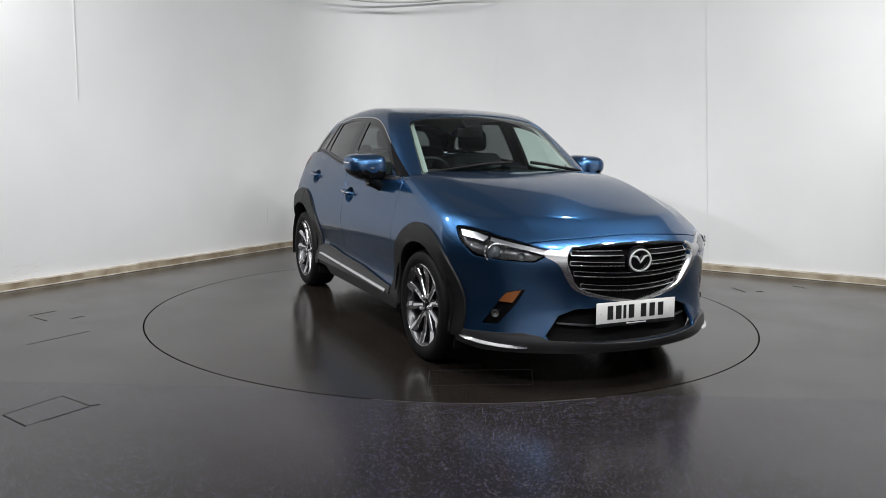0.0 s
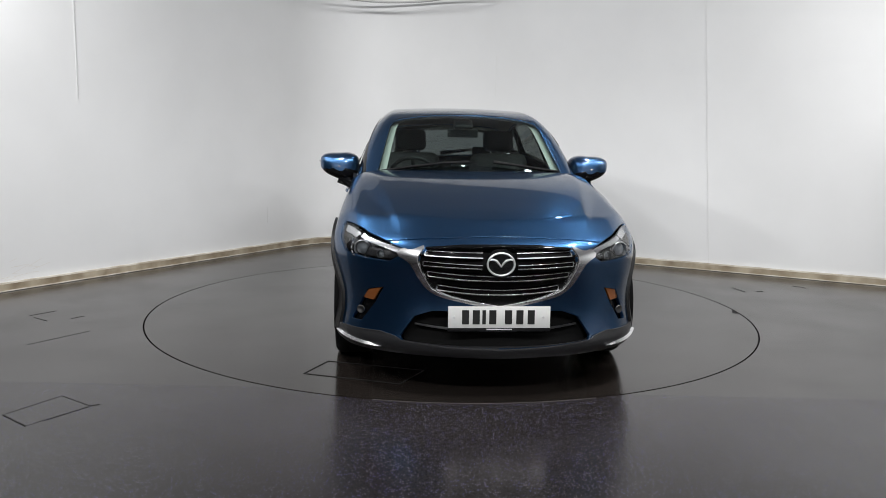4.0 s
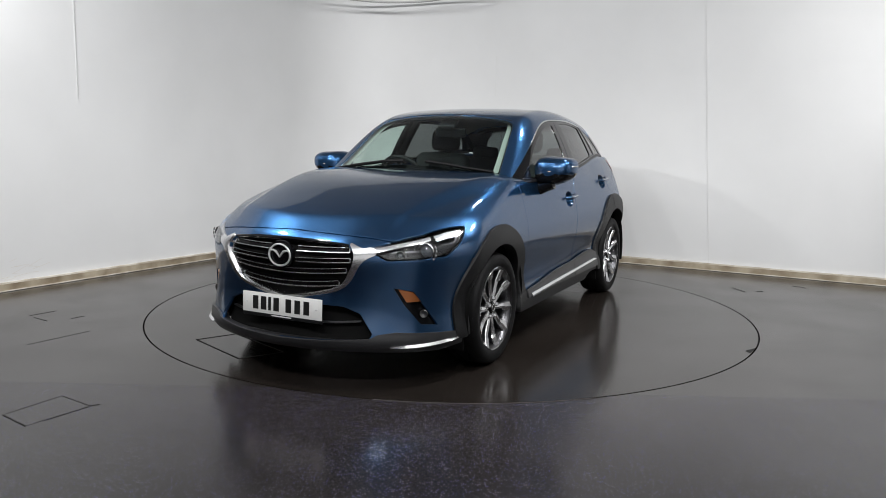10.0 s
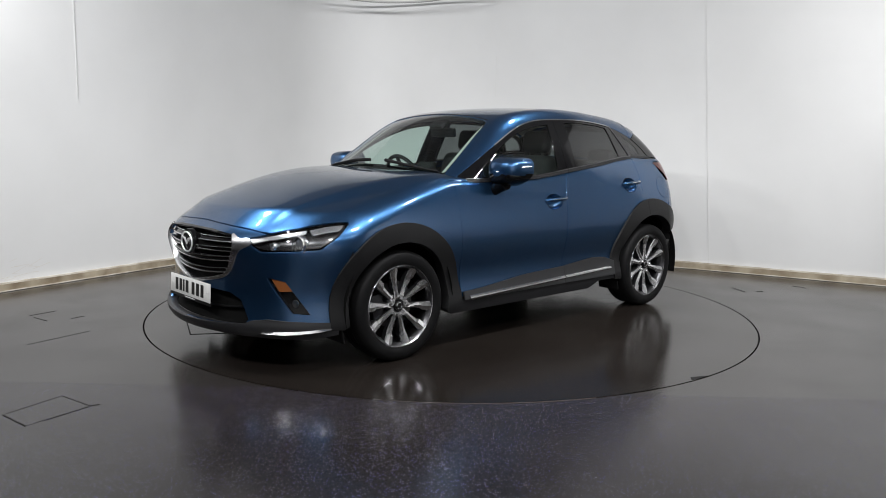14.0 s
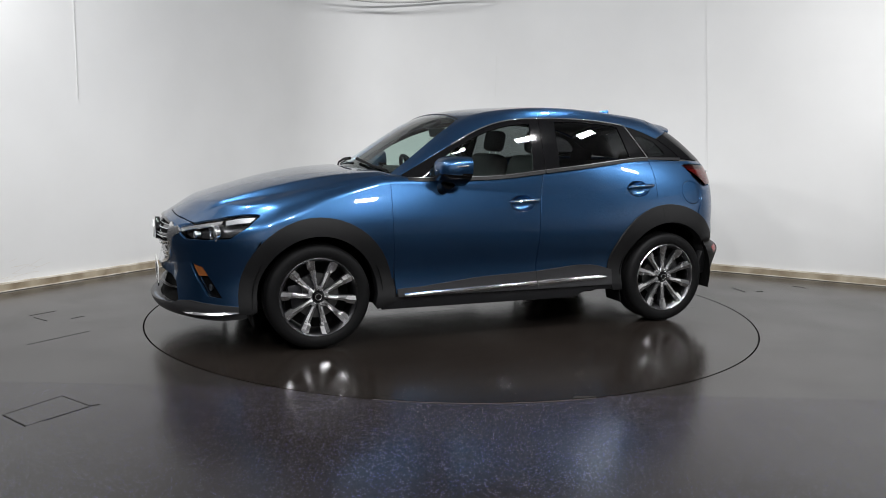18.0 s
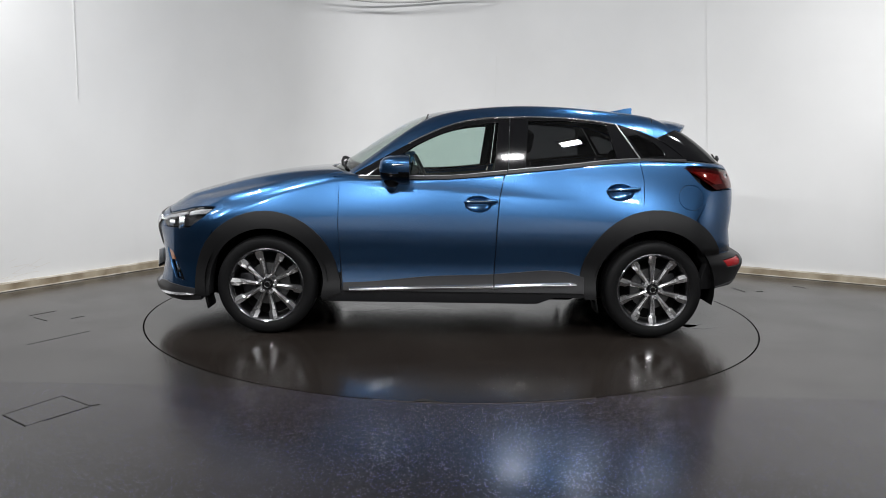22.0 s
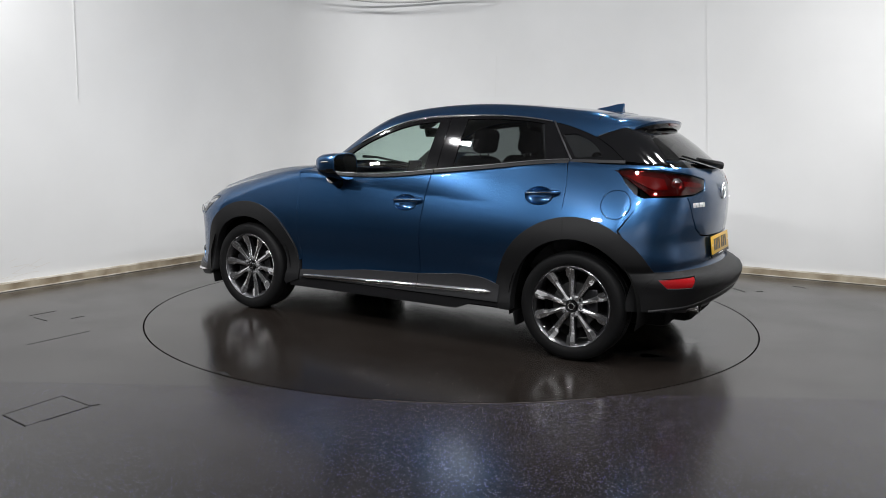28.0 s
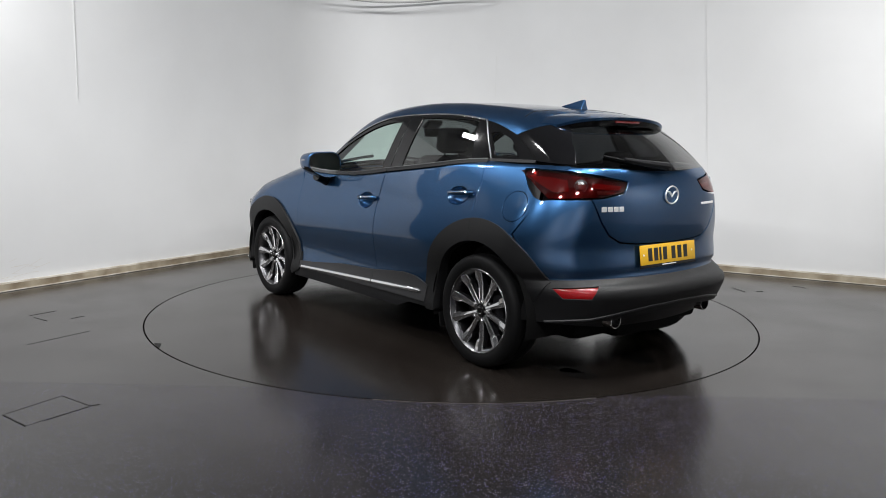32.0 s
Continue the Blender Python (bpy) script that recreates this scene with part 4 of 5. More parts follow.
# fog lamps
bays = panel("fog_lamp", fogbay, FRONT, lower_body, PIANO, "black fog-lamp bay with an amber indicator", lift=-.025, depth=-.02, gap=0, step=.014)
panel("indicator", [(.636, .530), (.712, .514), (.757, .465), (.68, .462)], FRONT, lower_body, AMBER, "amber indicator lens", parent=bays, lift=-.006, depth=.012, gap=0, step=.012)
for s in (0, 1):
    sg = 1 if s == 0 else -1
    p, n = onto(FRONT, np.array([(.762, .398)]), lower_body)
    t = turned("fog_bulb", [(.0005, 0), (.016, 0), (.022, .012), (.020, .014), (.0005, .008)], STEEL, bays[s], n=20)
    t.matrix_basis = Matrix.Translation(Vector((p[0][0] - .018, p[0][1] * sg, p[0][2]))) @ Vector((1, .35 * sg, 0)).to_track_quat("Y", "Z").to_matrix().to_4x4()
for a, z in ((.688, .582), (.30, .455)):
    p, n = onto(FRONT, np.array([(a, z)]), lower_body)
    for sg in (1, -1):
        if z > .5:
            t = turned("parking_sensor", [(.0005, .002), (.009, .002), (.0095, -.004), (.0005, -.004)], PAINT, car, n=16)
            t.matrix_basis = Matrix.Translation(PLACE + Vector((p[0][0], p[0][1] * sg, z))) @ Vector((n[0][0], n[0][1] * sg, n[0][2])).to_track_quat("Y", "Z").to_matrix().to_4x4()

# ---------------------------------------------------------------- glasshouse
window_top = [(-.575, 1.075), (-.771, 1.186), (-.961, 1.291), (-1.147, 1.378), (-1.334, 1.433), (-1.523, 1.455), (-1.711, 1.461), (-1.936, 1.460), (-2.158, 1.445), (-2.305, 1.425), (-2.451, 1.390), (-2.604, 1.333)]
top_curve = spline(window_top)
window_top = [(x, float(top_curve(x))) for x in np.linspace(-.575, -2.604, 44)]
base_curve = spline([(-.50, 1.04), (-.79, 1.052), (-.987, 1.055), (-1.217, 1.063), (-1.441, 1.085), (-1.589, 1.102), (-1.953, 1.140), (-2.276, 1.177), (-2.455, 1.189), (-2.634, 1.190), (-2.85, 1.190)])
rail_xy = edge_at(SIDE, window_top, upper_body, (0, 1))
screen_half = [(-.345, 0), (-.36, .25), (-.405, .45), (-.455, .57), (-.505, .632), (-.60, .612), (-.80, .572), (-.96, .540), (-1.015, .515), (-1.036, .46), (-1.04, .25), (-1.038, 0)]
screen = screen_half + [(x, -y) for x, y in screen_half[-2:0:-1]]
roof_half = [(-.335, 0), (-.35, .25), (-.395, .46), (-.44, .58), (-.47, .68), (-.50, .715)] + rail_xy + [(-2.68, .545), (-2.70, .40), (-2.715, .2), (-2.72, 0)]
roof = roof_half + [(x, -y) for x, y in roof_half[-2:0:-1]]
panel("roof", [roof, screen], TOP, upper_body, PAINT, "blue roof with the windscreen pillars", both=False, gap=.001, step=.018)
panel("headlining", [[(x, y * .985) for x, y in roof_half if x < -.49] + [(x, -y * .985) for x, y in roof_half[-2:0:-1] if x < -.49], [(x - .01 if x < -1 else x + .0, y * .915) for x, y in screen if x < -.495]], TOP, upper_body, LINING, "pale grey headlining and pillar trim", both=False, lift=-.028, depth=0, gap=.004, step=.03)
panel("windscreen", screen, TOP, upper_body, SCREEN, "clear faintly green windscreen", both=False, lift=-.002, depth=0, gap=.001, step=.03)
band_half = [(-.43, 0), (-.44, .25), (-.48, .43), (-.51, .57), (-.545, .612), (-.80, .564), (-.955, .531), (-.99, .505), (-1.0, .44), (-.998, .25), (-.99, 0)]
panel("screen_border", [screen, band_half + [(x, -y) for x, y in band_half[-2:0:-1]]], TOP, upper_body, PIANO, "black fritted windscreen border", both=False, lift=-.006, depth=0, gap=.002, step=.02)
panel("roof_front_seal", [(-1.036, .50), (-1.044, .25), (-1.042, 0), (-1.044, -.25), (-1.036, -.50), (-1.046, -.50), (-1.054, -.25), (-1.052, 0), (-1.054, .25), (-1.046, .50)], TOP, upper_body, PLASTIC, both=False, lift=.002, depth=.003, gap=0)
cowl_half = [(-.33, 0), (-.345, .25), (-.385, .46), (-.43, .60), (-.47, .70), (-.54, .705), (-.53, .5), (-.47, .25), (-.45, 0)]
panel("cowl", cowl_half + [(x, -y) for x, y in cowl_half[-2:0:-1]], TOP, lower_body, PLASTIC, "black scuttle at the foot of the windscreen", both=False, lift=-.012, depth=.01, gap=0, step=.025)

up_to = lambda a, b, n=16: [(x, float(top_curve(x))) for x in np.linspace(a, b, n)]
base = lambda a, b, n=16: [(x, float(base_curve(x))) for x in np.linspace(a, b, n)]
glass_front = [(-.745, 1.068), (-.755, 1.115), (-.85, 1.185)] + [(x, float(top_curve(x)) - .036) for x in np.linspace(-.96, -1.525, 14)] + [(-1.492, 1.106)] + [(x, float(base_curve(x)) + .010) for x in np.linspace(-1.45, -.80, 8)]
glass_rear = [(-1.727, 1.437), (-1.95, 1.440), (-2.15, 1.427), (-2.262, 1.412), (-2.318, 1.196), (-2.276, 1.187), (-1.953, 1.150), (-1.70, 1.124)]
panel("front_window_frame", [up_to(-.575, -1.602) + base(-1.582, -.55), glass_front], SIDE, upper_body, PIANO, "black front window frame and pillar", gap=.001, step=.02, lift=-.002)
panel("rear_window_frame", [up_to(-1.606, -2.318) + [(-2.395, 1.31), (-2.474, 1.190)] + base(-2.455, -1.587), glass_rear], SIDE, upper_body, PIANO, "gloss black rear window frame", gap=.001, step=.02, lift=-.002)
panel("front_window", glass_front, SIDE, upper_body, CLEAR, "clear front side window", gap=.0, depth=0, lift=-.008, step=.03)
panel("rear_window", glass_rear, SIDE, upper_body, PRIVACY, "dark tinted rear side window", gap=.0, depth=0, lift=-.008, step=.03)
quarter = [(-2.326, 1.420)] + up_to(-2.345, -2.604, 8) + [(-2.66, 1.298), (-2.72, 1.258), (-2.80, 1.192), (-2.60, 1.191), (-2.482, 1.192)]
hole = [(-2.40, 1.345), (-2.47, 1.352), (-2.57, 1.312), (-2.63, 1.262), (-2.66, 1.215), (-2.50, 1.208)]
panel("quarter_frame", [quarter, hole], SIDE, upper_body, PIANO, "gloss black quarter-light surround", gap=.001, step=.02, lift=-.002)
panel("quarter_window", hole, SIDE, upper_body, PRIVACY, "small dark quarter-light", gap=0, depth=0, lift=-.004, step=.03)
panel("rear_pillar_panel", [(-2.606, 1.330), (-2.66, 1.356), (-2.737, 1.384), (-2.80, 1.398), (-2.86, 1.36), (-2.98, 1.245), (-3.03, 1.175), (-2.90, 1.182), (-2.803, 1.190), (-2.72, 1.260), (-2.66, 1.300)], SIDE, upper_body, PIANO, "gloss black rear pillar panel", gap=.001, step=.016, lift=.002)
bt = lambda a, b, lo, hi: [(x, float(base_curve(x)) + hi) for x in np.linspace(a, b, 24)] + [(x, float(base_curve(x)) + lo) for x in np.linspace(b, a, 24)]
for a, b in ((-.60, -1.574), (-1.582, -2.468), (-2.476, -2.80)):
    panel("belt_trim", bt(a, b, -.020 if a > -2.4 else -.012, .004), SIDE, upper_body, PLASTIC, "black seal along the window sill", gap=.0, lift=.014 if a > -2.4 else .006, depth=.02, step=.02)
    if a > -2.4:
        panel("belt_bright_line", bt(a, b, -.001, .0035), SIDE, upper_body, BARTRIM, "thin satin line under the window", gap=.0, lift=.0175, depth=.003, step=.02)
panel("window_top_trim", [(x, float(top_curve(x)) + .002) for x in np.linspace(-.92, -2.31, 40)] + [(x, float(top_curve(x)) - .0035) for x in np.linspace(-2.31, -.92, 40)], SIDE, upper_body, GRILLETRIM, "thin silver line over the windows", gap=0, lift=.004, depth=.006, step=.03)
panel("door_line_trim", [(-2.318, 1.426), (-2.328, 1.426), (-2.486, 1.190), (-2.476, 1.190)], SIDE, upper_body, BARTRIM, "thin bright divider", gap=0, lift=.003, depth=.004)

panel("roof_corner", [(-2.585, 1.345), (-2.60, 1.336), (-2.66, 1.360), (-2.737, 1.388), (-2.79, 1.402), (-2.76, 1.432), (-2.70, 1.455), (-2.62, 1.462), (-2.585, 1.42)], SIDE, upper_body, PAINT, "blue rear corner of the roof", gap=0, step=.014, lift=.0015, depth=.004)

# joint between roof and tailgate
joint_half = [(-2.612, 0), (-2.610, .25), (-2.600, .42), (-2.585, .53), (-2.590, .53), (-2.605, .42), (-2.615, .25), (-2.617, 0)]
panel("tailgate_joint", joint_half + [(x, -y) for x, y in joint_half[6:3:-1]] + [(x, -y) for x, y in joint_half[3:0:-1]], TOP, upper_body, GAP, "dark joint across the rear of the roof", both=False, lift=.0012, depth=.002, gap=0, step=.02)

# spoiler
sp, spn = onto(TOP, np.array([(-2.69 + .0 * k, .545 * k) for k in np.linspace(-1, 1, 25)]), upper_body)
bm, rows = bmesh.new(), []
for i, k in enumerate(np.linspace(-1, 1, 25)):
    a = Vector((sp[i][0] + .03 * k * k, sp[i][1], sp[i][2] + .002))
    b = Vector((-2.918 + .085 * k * k + .03 * k**8, .490 * k, 1.446 - .030 * k * k - .022 * k**6))
    m1, m2 = a.lerp(b, .35) + Vector((0, 0, .008)), a.lerp(b, .72) + Vector((0, 0, .007))
    e = b + Vector((.006, 0, -.016))
    under = [a.lerp(b, .75) + Vector((0, 0, -.030)), a.lerp(b, .35) + Vector((0, 0, -.034)), a + Vector((.0, 0, -.035))]
    rows.append([bm.verts.new(p) for p in [a, m1, m2, b, e] + under])
for r0, r1 in zip(rows[:-1], rows[1:]):
    for k in range(8):
        bm.faces.new((r0[k], r0[(k + 1) % 8], r1[(k + 1) % 8], r1[k]))
bm.faces.new(rows[0]), bm.faces.new(rows[-1][::-1])
spoiler = part("spoiler", bm, PAINT, car, "blue roof spoiler", location=PLACE)
bm, rows = bmesh.new(), []
for k in np.linspace(-1, 1, 25):
    a, b = Vector((-2.735 + .03 * k * k, .52 * k, 1.452 - .03 * k * k - .028 * k**6)), Vector((-2.915 + .085 * k * k + .03 * k**8, .485 * k, 1.428 - .030 * k * k - .022 * k**6))
    rows.append([bm.verts.new(p) for p in (a, b, b + Vector((.022, 0, -.030)), a.lerp(b, .4) + Vector((.01, 0, -.052)), a + Vector((0, 0, -.045)))])
for r0, r1 in zip(rows[:-1], rows[1:]):
    for k in range(5):
        bm.faces.new((r0[k], r0[(k + 1) % 5], r1[(k + 1) % 5], r1[k]))
bm.faces.new(rows[0]), bm.faces.new(rows[-1][::-1])
part("spoiler_underside", bm, PIANO, spoiler, "black spoiler underside")
bm = box(bmesh.new(), (.010, .22, .014), pose(-2.908, 0, 1.418, 0, 8, 0), .003)
part("high_brake_light", bm, DEEPRED, spoiler, "slim red high-level brake light")

# tailgate and rear bumper, (angle about the upright axis, z)
rear_glass = mirrored([(0, 1.142), (.5, 1.152), (.80, 1.158), (.93, 1.166), (1.04, 1.28), (1.0, 1.35), (.8, 1.385), (.4, 1.40), (0, 1.402)])[:-1]
panel("tailgate_window", rear_glass, REAR, upper_body, BACKPANE, "dark tinted tailgate window", both=False, gap=.003, depth=.003, step=.03)
lamp_line = [(1.225, 1.140), (1.123, 1.151), (.896, 1.140), (.678, 1.117), (.45, 1.086), (.490, 1.034), (.643, 1.008), (.987, .997), (1.06, 1.045), (1.13, 1.09)]
gate_half = [(0, 1.150), (.5, 1.160), (.85, 1.166), (.90, 1.146), (.678, 1.123), (.438, 1.090), (.483, 1.028), (.643, 1.002), (.722, .999), (.694, .95), (.653, .875), (.592, .803), (.5, .762), (.349, .749), (0, .744)]
panel("tailgate", mirrored(gate_half)[:-1], REAR, lower_body, PAINT, "blue tailgate", both=False, step=.02, gap=.003)
panel("rear_shoulder", [(.852, 1.168), (1.05, 1.172), (1.30, 1.172), (1.30, 1.150), (1.20, 1.150), (1.123, 1.155), (.905, 1.147)], REAR, lower_body, PAINT, "blue shoulder above the tail lamp", gap=.0005)
rear_half = [(0, .738), (.349, .743), (.50, .755), (.598, .797), (.660, .872), (.700, .95), (.728, .995), (.987, .991), (1.045, .985), (1.19, .80), (1.12, .70), (1.07, .64), (1.045, .57), (.99, .562), (.5, .560), (0, .558)]
panel("rear_bumper", mirrored(rear_half)[:-1], REAR, lower_body, PAINT, "blue upper rear bumper", both=False, step=.02, gap=.002)
low_half = [(0, .562), (.5, .564), (.99, .566), (1.045, .57), (1.09, .50), (1.12, .40), (1.13, .335), (.98, .335), (.74, .345), (.5, .366), (.25, .384), (0, .390)]
refl = [(.936, .523), (.672, .535), (.714, .478), (.874, .475)]
panel("rear_valance", [mirrored(low_half)[:-1], refl, [(-a, b) for a, b in refl]], REAR, lower_body, CLADDING, "black lower rear bumper", both=False, step=.02, lift=.010, depth=.05, gap=.001)
panel("rear_diffuser", mirrored([(0, .38), (.5, .37), (.98, .345), (.98, .315), (.6, .272), (0, .262)])[:-1], REAR, lower_body, PLASTIC, "black diffuser under the rear bumper", both=False, step=.03, lift=-.045, depth=.04, gap=0)
us = np.linspace(-.98, .98, 40)
q, nq = onto(REAR, np.stack([us, np.interp(np.abs(us), [0, .30, .50, .72, .98], [.430, .422, .400, .365, .340])], 1), lower_body)
bm = tube(bmesh.new(), [Vector(p + n * .006) for p, n in zip(q, nq)], .009, 8)
part("valance_ridge", bm, GREYTRIM, car, "raised edge across the rear valance", location=PLACE)
panel("rear_reflector", refl, REAR, lower_body, RED, "red rear reflector", lift=.002, depth=.02, gap=.001, step=.012)

tails = panel("tail_lamp", lamp_line, REAR, lower_body, DEEPRED, "red wrap-round tail lamp with a round clear middle", lift=-.014, depth=-.012, gap=.003, step=.014)
panel("red_band", [(1.15, 1.118), (1.0, 1.112), (.88, 1.098), (.865, 1.04), (.96, 1.035), (1.06, 1.075)], REAR, lower_body, RED, "bright red light guide", parent=tails, lift=-.006, depth=.008, gap=0, step=.012)
panel("red_band", [(.72, 1.085), (.60, 1.075), (.50, 1.066), (.52, 1.046), (.62, 1.05), (.72, 1.056)], REAR, lower_body, RED, "bright red light guide", parent=tails, lift=-.006, depth=.008, gap=0, step=.012)
panel("reverse_lens", [(.69, 1.043), (.56, 1.040), (.57, 1.024), (.68, 1.022)], REAR, lower_body, BULB, "clear reversing strip", parent=tails, lift=-.004, depth=.008, gap=0, step=.012)
panel("lens", lamp_line, REAR, lower_body, SMOKED, "red tinted lens", parent=tails, lift=.002, depth=.004, gap=.002, step=.014)
for s in (0, 1):
    sg = 1 if s == 0 else -1
    p, n = onto(REAR, np.array([(.79, 1.066)]), lower_body)
    m = Matrix.Translation(Vector((p[0][0] + .012, p[0][1] * sg * .985, p[0][2]))) @ Vector((n[0][0], n[0][1] * sg, 0)).to_track_quat("Y", "Z").to_matrix().to_4x4()
    turned("round_lamp", [(.0005, .012), (.018, .013), (.026, .006), (.034, .012), (.036, 0), (.0005, -.004)], BULB, tails[s], n=24).matrix_basis = m

# badges as plain bright bars
for u0, u1, z0, z1, n in ((.660, .485, .932, .958, 4), (-.44, -.66, .945, .958, 6)):
    for i in range(n):
        a = u0 + (u1 - u0) * i / n
        b = a + (u1 - u0) / n * .78
        panel("badge_bar", [(a, z1), (b, z1), (b, z0), (a, z0)], REAR, lower_body, EMBLEM, both=False, lift=.003, depth=.004, gap=0, step=.02)
for a, z in ((.776, .608), (.30, .605)):
    p, n = onto(REAR, np.array([(a, z)]), lower_body)
    for sg in (1, -1):
        turned("parking_sensor", [(.0005, .002), (.009, .002), (.0095, -.004), (.0005, -.004)], PAINT, car, n=16).matrix_basis = Matrix.Translation(PLACE + Vector((p[0][0], p[0][1] * sg, z))) @ Vector((n[0][0], n[0][1] * sg, n[0][2])).to_track_quat("Y", "Z").to_matrix().to_4x4()

for sg in (1, -1):
    t = turned("exhaust_tip", [(.037, .0), (.042, .0), (.044, -.01), (.042, -.15), (.037, -.15)], CHROME, car, "chrome exhaust tip", n=28)
    t.matrix_basis = Matrix.Translation(PLACE + Vector((-3.228, .425 * sg, .336))) @ pose(0, 0, 0, 0, 0, 90)
    t2 = turned("dark_bore", [(.0005, -.06), (.037, -.06), (.037, -.07), (.0005, -.07)], GAP, t, n=20)

# rear wiper
wp, _ = onto(REAR, np.array([(.02, 1.160), (.12, 1.168), (.3, 1.182), (.46, 1.200)]), upper_body)
bm = bmesh.new()
tube(bm, [Vector(p) + Vector((-.030, 0, .010)) for p in wp], [.024, .021, .016, .010], 8)
w = part("rear_wiper", bm, PLASTIC, car, "black rear wiper", location=PLACE)
wb, _ = onto(REAR, np.array([(.2, 1.172), (.34, 1.187), (.5, 1.207), (.62, 1.222)]), upper_body)
bm = bmesh.new()
tube(bm, [Vector(p) + Vector((-.012, 0, .004)) for p in wb], .006, 6)
part("blade", bm, RUBBER, w)
turned("pivot_cap", [(.0005, .02), (.018, .018), (.022, 0), (.0005, 0)], PLASTIC, w, n=20).matrix_basis = Matrix.Translation(Vector(wp[0]) + Vector((-.03, 0, .006))) @ pose(0, 0, 0, 0, 0, 90)

# aerial fin
bm = bmesh.new()
zf = lambda x: float(onto(TOP, np.array([(x, 0.0)]), upper_body)[0][0][2])
fin_top = [(-2.39, .004), (-2.46, .024), (-2.53, .047), (-2.572, .058)]
rows = []
for x, h in fin_top:
    w = .010 + .024 * (-2.39 - x) / .19
    b = zf(x)
    rows.append([bm.verts.new(p) for p in ((x, -w, b - .004), (x, -w * .55, b + h * .45), (x, -.004, b + h), (x, .004, b + h), (x, w * .55, b + h * .45), (x, w, b - .004))])
b = zf(-2.60)
rows.append([bm.verts.new(p) for p in ((-2.575, -.034, b - .004), (-2.572, -.018, b + .026), (-2.578, -.004, b + .056), (-2.578, .004, b + .056), (-2.572, .018, b + .026), (-2.575, .034, b - .004))])
for r0, r1 in zip(rows[:-1], rows[1:]):
    for k in range(5):
        bm.faces.new((r0[k], r0[k + 1], r1[k + 1], r1[k]))
bm.faces.new(rows[0]), bm.faces.new(rows[-1][::-1])
part("aerial_fin", bm, PAINT, car, "blue shark-fin aerial", location=PLACE)

# windscreen wipers
for pts in ([(-.50, -.60), (-.46, -.42), (-.445, -.2), (-.44, -.02)], [(-.515, .60), (-.475, .46), (-.455, .30), (-.45, .14)]):
    q, _ = onto(TOP, np.array(pts), upper_body)
    bm = bmesh.new()
    tube(bm, [Vector(p) + Vector((.015, 0, .016)) for p in q], [.007, .008, .009, .012], 8)
    w = part("wiper", bm, RUBBER, car, "black windscreen wiper", location=PLACE)
    bm = bmesh.new()
    tube(bm, [Vector(p) + Vector((-.002, 0, .008)) for p in q[:3]], .005, 6)
    part("blade", bm, RUBBER, w)


# door mirrors
def door_mirror(sg):
    def shell(t, squeeze):
        pts = []
        for a in np.linspace(0, 2 * math.pi, 36, endpoint=False):
            c, s = math.cos(a), math.sin(a)
            y = .128 * np.sign(c) * abs(c)**.6
            z = .076 * np.sign(s) * abs(s)**.65
            z *= 1 - .30 * max(0, (y + .02) / .15)
            z += .020 * max(0, y / .128)
            pts.append((t, y * squeeze, z * squeeze))
        return pts
    rings = [shell(x, s) for x, s in ((-.085, .93), (-.082, .99), (-.06, 1.0), (-.02, .985), (.03, .93), (.065, .80), (.085, .60), (.092, .30))]
    base = new("door_mirror")
    made = []
    for name, mat, keep, label in (("mirror_cap", PAINT, lambda z: z >= -.012, "blue mirror cap"), ("mirror_foot", PIANO, lambda z: z < -.012, "black lower mirror shell")):
        bm = bmesh.new()
        vs = [[bm.verts.new(p) for p in r] for r in rings]
        for r0, r1 in zip(vs[:-1], vs[1:]):
            for k in range(36):
                q = (r0[k], r0[(k + 1) % 36], r1[(k + 1) % 36], r1[k])
                if keep(sum(v.co.z for v in q) / 4):
                    bm.faces.new(q)
        bm.faces.new(vs[-1]) if name == "mirror_cap" else None
        for v in [v for v in bm.verts if not v.link_faces]:
            bm.verts.remove(v)
        for v in bm.verts:
            v.co.y *= sg
        made.append((name, bm, mat, label))
    bpy.data.objects.remove(base)
    name, bm, mat, label = made[0]
    cap = part("door_mirror", bm, mat, car, "blue door mirror with a black foot and bright line")
    cap.location = PLACE + Vector((-.845, .892 * sg, 1.103))
    cap.scale = (1.1, 1.08, 1.30)
    part("mirror_foot", made[1][1], PIANO, cap, "black lower mirror shell")
    bm = bmesh.new()
    pts = shell(-.0835, .90)
    vs = [bm.verts.new((x, y * sg, z)) for x, y, z in pts]
    bm.faces.new(vs)
    part("mirror_glass", bm, MIRROR, cap, "silvered mirror glass", flat=True)
    bm = bmesh.new()
    tube(bm, [Vector((x, y * sg, z)) for x, y, z in ((.093, -.01, .0), (.078, .05, .006), (.045, .100, .020), (.0, .127, .026), (-.05, .132, .028))], .0035, 6)
    part("indicator_line", bm, BULB, cap, "bright indicator line")
    bm = bmesh.new()
    tube(bm, [Vector((x, y * sg, z)) for x, y, z in ((.02, -.01, -.045), (.022, -.05, -.068), (.026, -.085, -.090), (.030, -.12, -.112))], [.050, .040, .033, .030], 12)
    part("mirror_arm", bm, PIANO, cap, "black mirror arm")
    return cap


door_mirror(1), door_mirror(-1)


